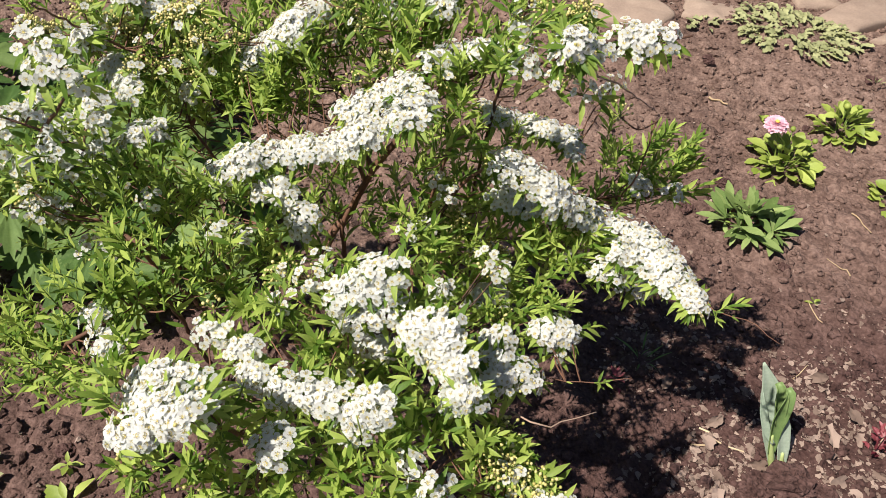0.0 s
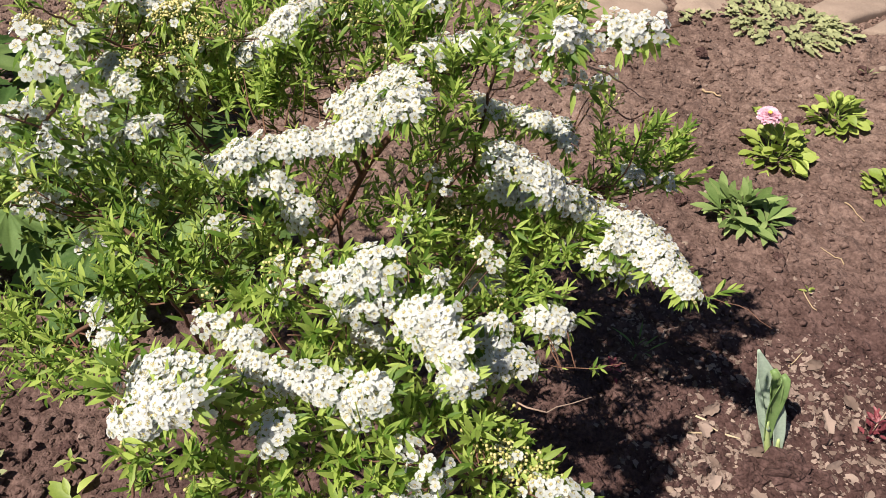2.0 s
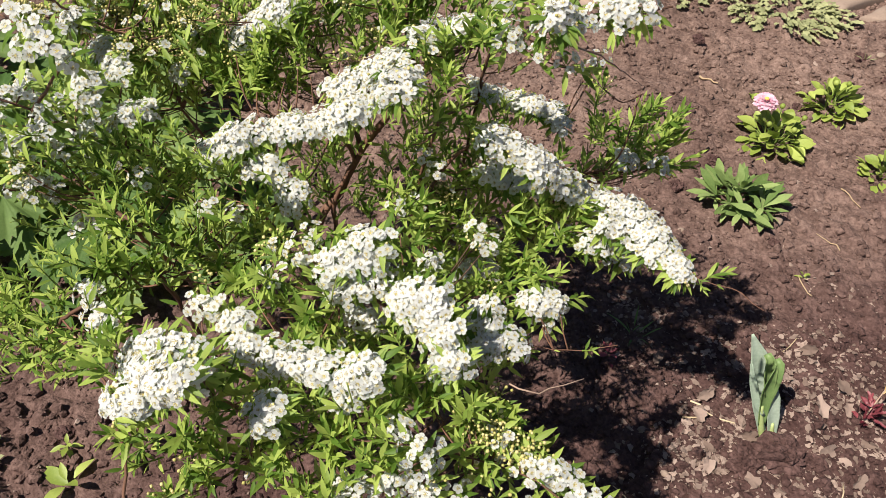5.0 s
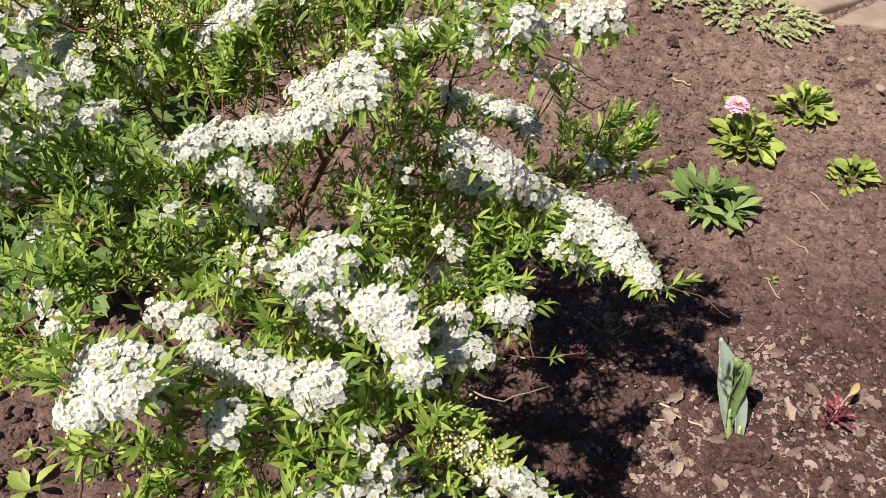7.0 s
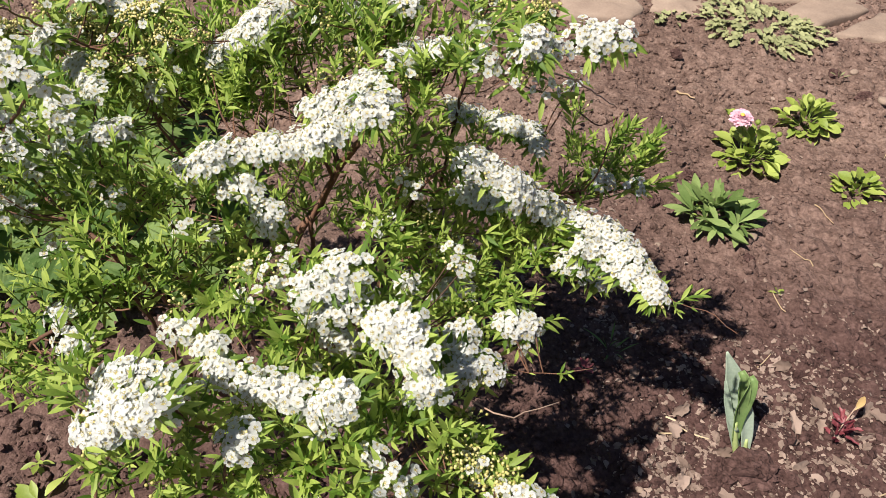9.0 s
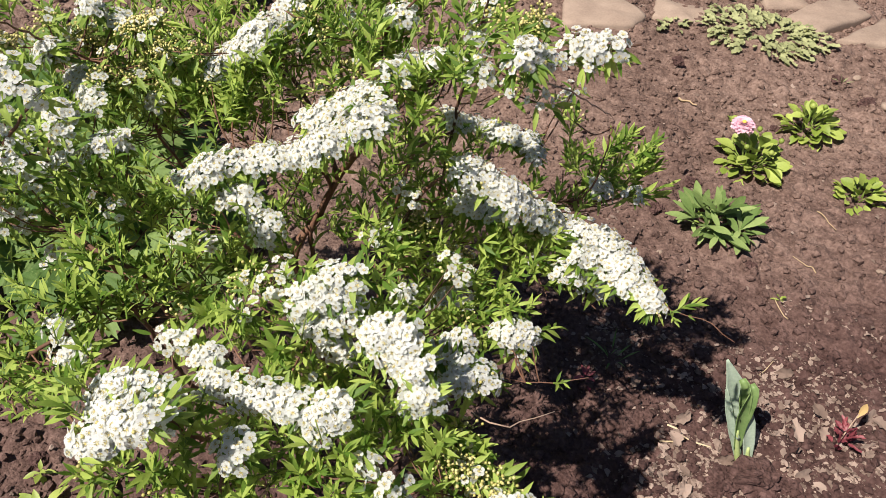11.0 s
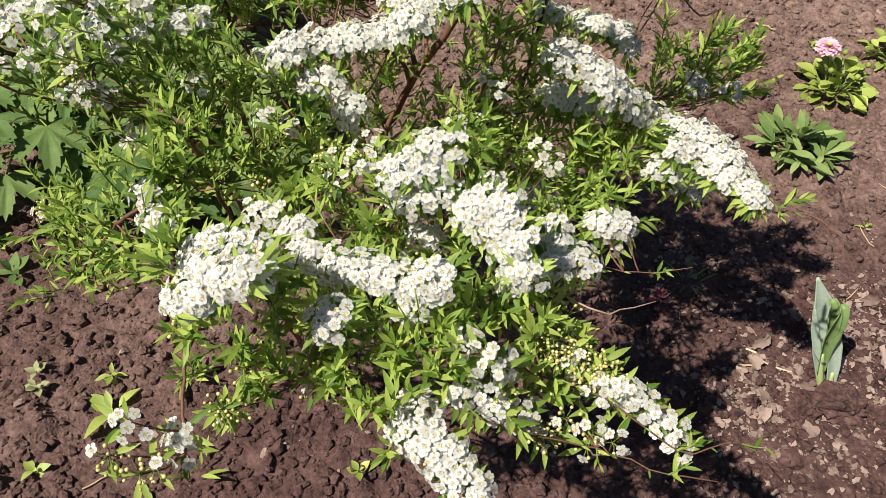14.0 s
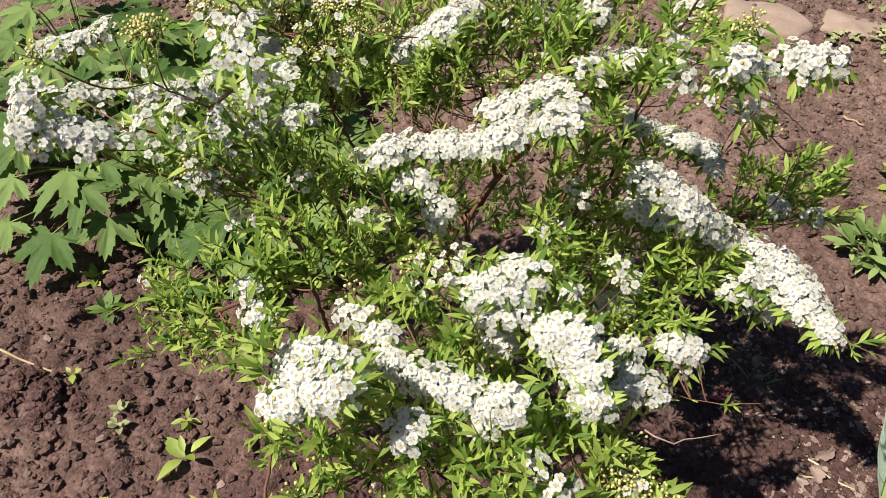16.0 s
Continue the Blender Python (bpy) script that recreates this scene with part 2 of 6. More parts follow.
gx, gy = axis(-1.35, 1.25, 0.0052, 150.0), axis(0.36, 2.60, 0.0052, 150.0)
X, Y = np.meshgrid(gx, gy)
edge = np.maximum(np.maximum(-1.3 - X, X - 1.2), np.maximum(0.40 - Y, Y - 2.55))
calm = np.clip(1 - edge / 0.05, 0.0, 1.0)
Z = ground_height(X, Y) * calm + 0.03 * (value_noise(X, Y, 2.7, 6) - 0.5) * np.clip(edge / 3.0, 0, 1)
nx, ny = len(gx), len(gy)
idx = np.arange(nx * ny).reshape(ny, nx)
quads = np.stack([idx[:-1, :-1], idx[:-1, 1:], idx[1:, 1:], idx[1:, :-1]], -1).reshape(-1, 4)
soil = Build()
soil.v, soil.n = [np.stack([X, Y, Z], -1).reshape(-1, 3)], nx * ny
soil.f, soil.m = quads.tolist(), [0] * len(quads)
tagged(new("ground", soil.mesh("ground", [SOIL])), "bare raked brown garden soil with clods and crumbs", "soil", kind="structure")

# ---- templates ----
def petal_flower(k):
    """A small five-petalled flower, 9.5 mm across, facing up."""
    R, b = 0.0046, Build()
    r2 = random.Random(k)
    for p in range(5):
        a = 2 * math.pi * (p + r2.uniform(-0.06, 0.06)) / 5
        cup = r2.uniform(0.0, 0.42)
        v = []
        for r, h, z in ((0.12, 0.09, 0.02), (0.42, 0.34, 0.09), (0.76, 0.47, 0.17), (1.03, 0.25, 0.16)):
            for s in (-1, 0, 1):
                rr = r + (0.03 if s == 0 else 0)
                x, y = rr * R, s * h * R
                zz = (z * cup * 5 * 0.6 + (0.05 if s else 0.0) + 0.03 * (p % 2)) * R
                v.append((x * math.cos(a) - y * math.sin(a), x * math.sin(a) + y * math.cos(a), zz))
        f = [(i * 3 + j, i * 3 + j + 1, i * 3 + j + 4, i * 3 + j + 3) for i in range(3) for j in range(2)]
        b.add(v, f, [0] * 6)
    ring = [(0.20 * R * math.cos(t), 0.20 * R * math.sin(t), 0.10 * R) for t in np.linspace(0, 2 * math.pi, 7)[:-1]]
    b.add(ring + [(0, 0, 0.06 * R)], [(i, (i + 1) % 6, 6) for i in range(6)], [1] * 6)
    for i in range(9):
        t = 2 * math.pi * i / 9 + r2.uniform(-0.2, 0.2)
        q = r2.uniform(0.30, 0.46) * R
        c = np.array((q * math.cos(t), q * math.sin(t), r2.uniform(0.26, 0.4) * R))
        b.add([c + (0.07 * R, 0, 0), c + (-0.04 * R, 0.06 * R, 0), c + (-0.04 * R, -0.06 * R, 0), c * 0.3], [(0, 1, 2), (0, 3, 1), (1, 3, 2)], [1] * 3)
    return b


def blade_leaf(k, length=0.0228, width=0.0052, rows=5, fold=0.30, arch=0.16, blunt=False):
    """A narrow leaf from its stalk along y, folded at the midrib."""
    r2 = random.Random(100 + k)
    arch = arch * r2.uniform(0.2, 1.8)
    twist = r2.uniform(-0.25, 0.25)
    prof = (0.14, 0.66, 1.0, 0.93, 0.58, 0.05) if not blunt else (0.16, 0.40, 0.80, 1.0, 0.80, 0.16)
    v = []
    for i, w in enumerate(prof):
        t = i / 5
        z0 = -arch * length * (t ** 2)
        for s in (-1, 0, 1):
            x = s * w * width / 2
            v.append((x, t * length, z0 + abs(s) * w * width / 2 * fold + x * twist * t))
    f = [(i * 3 + j, i * 3 + j + 1, i * 3 + j + 4, i * 3 + j + 3) for i in range(5) for j in range(2)]
    return Build().add(v, f)


def ball(r, sides=6, rings=3, squash=1.0):
    v, f = [(0, 0, -r * squash)], []
    for i in range(1, rings + 1):
        p = math.pi * i / (rings + 1)
        v += [(r * math.sin(p) * math.cos(2 * math.pi * k / sides), r * math.sin(p) * math.sin(2 * math.pi * k / sides), -r * squash * math.cos(p)) for k in range(sides)]
    v.append((0, 0, r * squash))
    for k in range(sides):
        f.append((0, 1 + (k + 1) % sides, 1 + k))
        for i in range(rings - 1):
            a, c = 1 + i * sides + k, 1 + i * sides + (k + 1) % sides
            f.append((a, c, c + sides, a + sides))
        f.append((1 + (rings - 1) * sides + k, 1 + (rings - 1) * sides + (k + 1) % sides, len(v) - 1))
    return v, f


FLOWERS = [petal_flower(k) for k in range(6)]
FLOWER_MESH = [b.mesh("flower", [PETAL, EYE]) for b in FLOWERS]
LEAVES = [blade_leaf(k) for k in range(6)]
LEAF_MESH = [b.mesh("leaf", [LEAF]) for b in LEAVES]
BUD_BALL = ball(0.0016)

# ---- the flowering shrub ----
bush = thing("flowering_shrub", Matrix.Identity(4), "spiraea shrub with arching sprays of white flowers, narrow green leaves", "shrub")
HUB = Vector((-0.07, 0.85, 0.10))
NODES = []
STEMS = []
CROWNS = []
OUTWARD = Vector((0.15, -0.52, 0.84))
COUNT = {"flower": 0, "leaf": 0, "shoot": 0}
foliage_rest = Build()
twig_rest = Build()


def stem(r0, r1, *pts):
    line = spline(pts, 0.012)
    line[2:-1] += nrs.uniform(-0.0014, 0.0014, (len(line[2:-1]), 3))
    b = Build().add(*tube(line, r0, r1, 6, 0.25))
    bare = r0 < 0.0015
    link("branch", b.mesh("branch", [TWIG if bare else BARK]), bush, label="thin bare dry twig" if bare else "")
    NODES.extend(line[4:] if not bare else [])
    if not bare:
        STEMS.append(line)
    if not bare and r1 <= 0.0005:
        leaflets(line)


def leaflets(line):
    """Tiny half-open leaves along the outer part of a thin twig."""
    for i in range(int(0.62 * len(line)), len(line) - 3, 2):
        way = Vector(line[i + 1] - line[i - 1]).normalized()
        for k in range(rnd.randint(1, 3)):
            mm = LEAVES[rnd.randrange(6)]
            d = way * 0.8 + jitter(0.9) + Vector((0, 0, 0.3))
            foliage_rest.add(mm.v[0], mm.f, [0] * len(mm.f), frame_of(Vector(line[i]), d, (0, -0.3, 1), rnd.uniform(0.2, 0.42)))


def side_shoots():
    for line in STEMS:
        for i in range(8, len(line) - 2, 4):
            if line[i][2] > 0.22 and rnd.random() < 0.75:
                way = Vector(line[i + 1] - line[i - 1]).normalized() + jitter(1.0) + Vector((0, 0, 0.35))
                late = i > 0.72 * len(line)
                shoot(Vector(line[i]), way, rnd.uniform(0.010, 0.020) if late else rnd.uniform(0.012, 0.035), rnd.randint(3, 7), 0.5 if late else 0.95)


def reach(at):
    """A twig from the nearest branch to the place."""
    if not NODES:
        return
    a = np.array(NODES)
    d = np.linalg.norm(a - np.array(at), axis=1) + np.maximum(0, a[:, 2] - at[2] + 0.01) * 1.5
    q = Vector(a[int(np.argmin(d))])
    if (q - at).length < 0.006:
        return
    mid = (q + at) * 0.5 + Vector((0, 0, -0.10 * (q - at).length)) + jitter(0.004)
    line = spline([q, mid, at], 0.012)
    twig_rest.add(*tube(line, 0.0010, 0.0007, 4, 0.2))


def crowned(p):
    """Whether a place lies over a flower head, where no leaf grows."""
    global CROWN_TABLE
    if len(CROWN_TABLE) != len(CROWNS):
        CROWN_TABLE = np.array(CROWNS)
    if not len(CROWN_TABLE):
        return False
    d = np.array(p) - CROWN_TABLE[:, :3]
    along = d @ np.array(OUTWARD)
    off = np.linalg.norm(d - along[:, None] * np.array(OUTWARD), axis=1)
    return bool(np.any((along > -0.012) & (along < 0.22) & (off < CROWN_TABLE[:, 3])))


CROWN_TABLE = np.zeros((0, 4))


def shoot_leaves(line, count, size=1.0, spread=(48, 72)):
    """Leaf poses along a shoot, spread round it, the last ones upright."""
    got, turn = [], rnd.uniform(0, 6.28)
    for i in range(count):
        t = 0.12 + 0.88 * i / max(1, count - 1)
        k = t * (len(line) - 1)
        j = min(int(k), len(line) - 2)
        p = Vector(line[j]).lerp(Vector(line[j + 1]), k - j)
        way = Vector(line[j + 1] - line[j]).normalized()
        turn += 2.4 + rnd.uniform(-0.4, 0.4)
        side = way.orthogonal().normalized()
        side = Matrix.Rotation(turn, 3, way) @ side
        lean = radians(rnd.uniform(*spread) * (1 - 0.55 * t))
        d = way * math.cos(lean) + side * math.sin(lean) + Vector((0, 0, 0.12))
        up = way * 0.4 + Vector((-0.32, -0.32, 0.8))
        s = size * rnd.uniform(0.7, 1.2) * (0.75 + 0.35 * math.sin(math.pi * min(1, t * 0.8 + 0.15)))
        got.append(frame_of(p, d, up, s, rnd.uniform(-0.5, 0.5)))
    return got


def shoot(at, way, length, count, size=1.0, near=False, bend=None, spread=(48, 72)):
    way = Vector(way).normalized()
    mid = at + way * length * 0.5 + jitter(length * 0.06)
    line = spline(bend if bend else [at, mid, at + way * length + Vector((0, 0, length * 0.12))], 0.010)
    poses = shoot_leaves(line, count, size, spread)
    poses = [m for m in poses if not crowned(m @ Vector((0, 0.014, 0)))]
    if not poses:
        return
    if near and COUNT["leaf"] + count <= 300:
        ob = link("leafy_shoot", Build().add(*tube(line, 0.0009, 0.0005, 4)).mesh("shoot", [PEDICEL]), bush)
        for m in poses:
            link("leaf", LEAF_MESH[rnd.randrange(6)], ob, m)
        COUNT["leaf"] += count
        COUNT["shoot"] += 1
        return
    if near or (COUNT["shoot"] < 290 and rnd.random() < 0.35):
        b, mats = Build(), [PEDICEL, LEAF]
        b.add(*tube(line, 0.0009, 0.0005, 4))
        for m in poses:
            q = LEAVES[rnd.randrange(6)]
            b.add(q.v[0], q.f, [1] * len(q.f), m)
        link("leafy_shoot", b.mesh("shoot", mats), bush)
        COUNT["shoot"] += 1
        return
    v, f = tube(line, 0.0009, 0.0005, 4)
    foliage_rest.add(v, f, [1] * len(f))
    for m in poses:
        q = LEAVES[rnd.randrange(6)]
        foliage_rest.add(q.v[0], q.f, [0] * len(q.f), m)


def foliage(at, radius, count, near=False):
    """A clump of leafy shoots about a place."""
    at = Vector(at)
    out = at - HUB
    out.z *= 0.5
    out.normalize()
    reach(at - out * 0.02 - Vector((0, 0, 0.015)))
    small = 0.86
    for i in range(count):
        a, r = rnd.uniform(0, 6.28), radius * math.sqrt(rnd.random())
        e = Vector((math.cos(a), 0.55 * math.sin(a), 0.75 * math.sin(a))) * r
        p = at + e + Vector((0, rnd.uniform(-0.012, 0.022), rnd.uniform(-0.02, 0.008)))
        p.z = max(p.z, 0.03)
        way = out * 0.55 + Vector((0, 0, 0.75)) + jitter(0.75)
        shoot(p, way, rnd.uniform(0.016, 0.042), rnd.randint(8, 13), rnd.uniform(0.7, 1.05) * small, near)


def long_shoot(*pts):
    p = [Vector(q) for q in pts]
    reach(p[0])
    n = int(sum((b - a).length for a, b in zip(p, p[1:])) / 0.0065)
    shoot(p[0], p[1] - p[0], 0.05, max(9, min(20, n)), 0.85, True, p, (28, 50))


def corymb(at, rc, axis_way, open_share, near, line_at):
    """One flat-domed head: stalks, open flowers, a few buds."""
    b = Build()
    n = max(6, int((2.15 if open_share > 0.3 else 4.2) * (rc / 0.0046) ** 2))
    foot = at - axis_way * (rc * 0.9 + 0.006)
    singles = []
    q = axis_way.to_track_quat('Z', 'Y')
    for i in range(n):
        t = math.sqrt((i + 0.5) / n)
        a = i * 2.39996 + rnd.uniform(-0.25, 0.25)
        wide = t * radians(72)
        d = q @ Vector((math.sin(wide) * math.cos(a), math.sin(wide) * math.sin(a), math.cos(wide)))
        p = foot + d * (rc * 1.12 + 0.004) * rnd.uniform(0.86, 1.10) + jitter(0.0018)
        sv, sf = tube([foot, (foot + p) / 2 + jitter(0.001), p], 0.0004, 0.0003, 3)
        b.add(sv, sf, [2] * len(sf))
        if rnd.random() < open_share:
            nrm = d * 0.75 + axis_way * 0.35 + jitter(0.33)
            m = facing(p, nrm, rnd.uniform(0.82, 1.08), rnd.uniform(0, 6.28))
            k = rnd.randrange(6)
            if near and COUNT["flower"] < 300:
                singles.append((k, m))
                COUNT["flower"] += 1
            else:
                w = FLOWERS[k]
                b.add(np.concatenate(w.v), w.f, w.m, m)
        else:
            b.add(BUD_BALL[0], BUD_BALL[1], [3] * len(BUD_BALL[1]), facing(p, d, rnd.uniform(0.7, 1.15)))
    name = "flower_head" if open_share > 0.3 else "bud_head"
    ob = link(name, b.mesh(name, [PETAL, EYE, PEDICEL, BUD]), bush)
    if open_share > 0.3:
        CROWNS.append((*at, rc * 1.05))
    else:
        CROWNS.append((*at, rc * 0.75))
    for k, m in singles:
        link("flower", FLOWER_MESH[k], ob, m)
    for i in range(4 if open_share > 0.3 else 3):
        a = rnd.uniform(0, 6.28)
        d = q @ Vector((math.cos(a), math.sin(a), rnd.uniform(-0.5, 0.25)))
        mm = LEAVES[rnd.randrange(6)]
        foliage_rest.add(mm.v[0], mm.f, [0] * len(mm.f), frame_of(foot + d * 0.003, d, axis_way, rnd.uniform(0.7, 1.1)))
    return foot


def heads(width, pts, open_share, near):
    line = spline(pts, 0.004)
    rc = min(0.0155, max(0.0072, width * 0.31))
    gap = rc * 1.0
    run = np.concatenate([[0], np.cumsum(np.linalg.norm(np.diff(line, axis=0), axis=1))]) if len(line) > 1 else np.array([0.0])
    rows = max(1, 1 + int(round((width - 2.0 * rc) / (1.12 * rc))))
    feet = []
    for i in range(int(run[-1] / gap) + 1):
        j = int(np.argmin(abs(run - (i + 0.5 * (run[-1] % gap) / gap) * gap)))
        c = Vector(line[j])
        along = Vector(line[min(j + 1, len(line) - 1)] - line[max(j - 1, 0)]) if len(line) > 1 else Vector((1, 0, 0))
        if along.length < 1e-6:
            along = Vector((1, 0, 0))
        ax = Vector((-0.10, -0.42, 0.80)) + (c - HUB).normalized() * 0.35
        ax = (ax - along.normalized() * ax.dot(along.normalized()) * 0.6).normalized()
        side = along.normalized().cross(ax).normalized()
        for k in range(rows):
            off = (k - (rows - 1) / 2) * 1.12 * rc if rows > 1 else 0
            at = c + side * (off + rnd.uniform(-0.15, 0.15) * rc) + along.normalized() * rnd.uniform(-0.3, 0.3) * rc
            at = at - ax * (0.45 * rc + abs(off) * 0.28)
            axk = (ax + side * (off / max(rc, 1e-6)) * 0.30 + jitter(0.12)).normalized()
            feet.append(corymb(at, rc * rnd.uniform(0.85, 1.1), axk, open_share, near, c))
    reach(feet[0])
    if len(feet) > 2:
        spine = [sum(feet[i:i + rows], Vector()) / rows - Vector((0, 0, 0.004)) for i in range(0, len(feet) - rows + 1, rows)]
        if len(spine) > 1:
            twig_rest.add(*tube(spline(spine, 0.012), 0.0015, 0.0009, 4, 0.2))
        for f in feet:
            twig_rest.add(*tube([f, f + (spine[0] - f) * 0.0 - Vector((0, 0, 0.008))], 0.0007, 0.0007, 3))


def flower_spray(width, *pts, near=False):
    heads(width, pts, 0.93, near)


def bud_spray(width, *pts, near=False):
    heads(width, pts, 0.06, near)


# main stems
stem(0.0085, 0.0034, (-0.070, 0.860, -0.010), (-0.060, 0.870, 0.150), (-0.090, 0.849, 0.292), (-0.066, 0.887, 0.342), (-0.042, 0.897, 0.398), (0.003, 0.885, 0.482), (0.041, 0.870, 0.550))
stem(0.0026, 0.001, (0.041, 0.870, 0.550), (0.084, 0.858, 0.583), (0.138, 0.842, 0.613), (0.191, 0.820, 0.649), (0.257, 0.822, 0.671))
stem(0.005, 0.0012, (-0.070, 0.860, -0.010), (-0.060, 0.870, 0.150), (-0.073, 0.870, 0.321), (-0.052, 0.893, 0.381), (-0.057, 0.861, 0.441), (-0.075, 0.805, 0.489), (-0.119, 0.794, 0.500), (-0.170, 0.744, 0.492))
stem(0.0032, 0.001, (-0.100, 0.880, -0.010), (-0.140, 0.900, 0.160), (-0.260, 0.910, 0.379), (-0.274, 0.911, 0.407), (-0.281, 0.912, 0.467), (-0.292, 0.874, 0.520), (-0.320, 0.824, 0.579), (-0.312, 0.757, 0.641))
stem(0.0032, 0.001, (-0.100, 0.840, -0.010), (-0.160, 0.840, 0.160), (-0.156, 0.637, 0.475), (-0.200, 0.637, 0.503), (-0.354, 0.762, 0.410), (-0.363, 0.710, 0.482), (-0.373, 0.651, 0.536), (-0.396, 0.584, 0.567))
stem(0.0028, 0.001, (-0.100, 0.820, -0.010), (-0.200, 0.780, 0.180), (-0.198, 0.649, 0.471), (-0.327, 0.738, 0.399), (-0.373, 0.669, 0.468), (-0.377, 0.617, 0.542))
stem(0.0042, 0.0004, (-0.030, 0.870, -0.010), (0.020, 0.870, 0.150), (0.052, 0.849, 0.389), (0.093, 0.851, 0.465), (0.136, 0.860, 0.459), (0.203, 0.873, 0.424), (0.276, 0.853, 0.412), (0.318, 0.801, 0.413), (0.347, 0.756, 0.421), (0.379, 0.755, 0.417), (0.409, 0.730, 0.418))
stem(0.004, 0.001, (-0.050, 0.900, -0.010), (0.000, 0.920, 0.160), (0.049, 0.853, 0.461), (0.079, 0.905, 0.478), (0.125, 0.952, 0.462), (0.190, 0.940, 0.455))
stem(0.0045, 0.001, (-0.050, 0.820, -0.010), (-0.030, 0.780, 0.150), (0.014, 0.624, 0.461), (0.053, 0.636, 0.438), (0.102, 0.575, 0.487), (0.130, 0.555, 0.470))
stem(0.0024, 0.0004, (-0.040, 0.820, -0.010), (0.010, 0.780, 0.150), (0.087, 0.623, 0.468), (0.132, 0.634, 0.443), (0.181, 0.628, 0.433), (0.223, 0.635, 0.423), (0.266, 0.641, 0.436))
stem(0.0022, 0.001, (-0.100, 0.690, -0.010), (-0.100, 0.660, 0.120), (-0.026, 0.479, 0.400), (-0.009, 0.522, 0.456), (0.017, 0.529, 0.476), (0.049, 0.547, 0.465))
stem(0.004, 0.001, (-0.120, 0.710, -0.010), (-0.120, 0.660, 0.150), (-0.062, 0.524, 0.405), (-0.066, 0.492, 0.487), (-0.080, 0.476, 0.514), (-0.101, 0.446, 0.507), (-0.092, 0.434, 0.486), (-0.085, 0.409, 0.455), (-0.065, 0.370, 0.455))
stem(0.0018, 0.0005, (-0.050, 0.760, -0.010), (0.000, 0.660, 0.120), (0.044, 0.495, 0.436), (0.112, 0.473, 0.486), (0.158, 0.505, 0.430), (0.210, 0.496, 0.429), (0.264, 0.474, 0.417), (0.286, 0.478, 0.427), (0.331, 0.505, 0.414))
stem(0.0022, 0.001, (-0.080, 0.720, -0.010), (-0.020, 0.620, 0.120), (0.021, 0.477, 0.380), (0.067, 0.450, 0.400), (0.104, 0.418, 0.398), (0.137, 0.396, 0.392))
stem(0.0016, 0.0005, (-0.060, 0.720, -0.010), (0.000, 0.620, 0.120), (0.097, 0.459, 0.434), (0.140, 0.448, 0.440), (0.216, 0.463, 0.413), (0.257, 0.453, 0.418), (0.293, 0.458, 0.416))
stem(0.0035, 0.001, (-0.042, 0.897, 0.398), (-0.070, 0.925, 0.450), (-0.110, 0.937, 0.510), (-0.120, 0.884, 0.571), (-0.103, 0.915, 0.603), (-0.086, 0.935, 0.640))
stem(0.0035, 0.001, (-0.120, 0.800, -0.010), (-0.180, 0.720, 0.150), (-0.154, 0.608, 0.465), (-0.156, 0.555, 0.496), (-0.187, 0.532, 0.484), (-0.304, 0.569, 0.329))
stem(0.0032, 0.001, (0.003, 0.885, 0.482), (0.018, 0.890, 0.530), (0.012, 0.895, 0.569), (0.009, 0.905, 0.590), (0.029, 0.921, 0.617), (0.067, 0.919, 0.663))
stem(0.0028, 0.001, (-0.030, 0.893, 0.420), (-0.045, 0.940, 0.490), (-0.061, 0.980, 0.562), (-0.051, 0.994, 0.611))
stem(0.003, 0.001, (-0.274, 0.911, 0.407), (-0.245, 0.935, 0.470), (-0.208, 0.970, 0.544), (-0.209, 1.003, 0.584))
stem(0.004, 0.001, (-0.040, 0.920, -0.010), (0.050, 0.950, 0.200), (0.096, 0.908, 0.545), (0.109, 0.885, 0.620), (0.122, 0.865, 0.679))
stem(0.004, 0.001, (-0.110, 0.840, -0.010), (-0.200, 0.850, 0.150), (-0.207, 0.749, 0.453), (-0.261, 0.730, 0.496), (-0.264, 0.663, 0.580), (-0.309, 0.650, 0.604))
stem(0.003, 0.0008, (-0.030, 0.910, -0.010), (0.100, 0.980, 0.150), (0.207, 0.932, 0.368), (0.249, 0.886, 0.444), (0.261, 0.900, 0.530))
stem(0.0012, 0.0004, (0.138, 0.825, 0.624), (0.175, 0.806, 0.630), (0.207, 0.811, 0.620), (0.257, 0.888, 0.548))
stem(0.0009, 0.0005, (0.167, 0.583, 0.433), (0.184, 0.574, 0.437), (0.201, 0.580, 0.428), (0.222, 0.598, 0.418), (0.240, 0.609, 0.420))
stem(0.0009, 0.0004, (0.290, 0.797, 0.410), (0.312, 0.773, 0.415), (0.337, 0.751, 0.414))
stem(0.0016, 0.0007, (-0.264, 0.663, 0.580), (-0.198, 0.640, 0.654), (-0.181, 0.605, 0.695), (-0.190, 0.602, 0.702), (-0.212, 0.612, 0.706))
# flower clusters
flower_spray(0.026, (0.002, 0.600, 0.515), (0.023, 0.601, 0.534), (0.050, 0.604, 0.543), near=True)
flower_spray(0.026, (0.011, 0.596, 0.499), (0.030, 0.597, 0.509), (0.051, 0.598, 0.518), near=True)
flower_spray(0.022, (0.035, 0.608, 0.555), (0.053, 0.606, 0.559), near=True)
flower_spray(0.026, (0.062, 0.588, 0.507), (0.085, 0.582, 0.527), (0.107, 0.580, 0.538), near=True)
flower_spray(0.026, (0.079, 0.578, 0.503), (0.103, 0.571, 0.523), (0.117, 0.575, 0.528), near=True)
flower_spray(0.024, (0.101, 0.564, 0.502), (0.118, 0.558, 0.520), near=True)
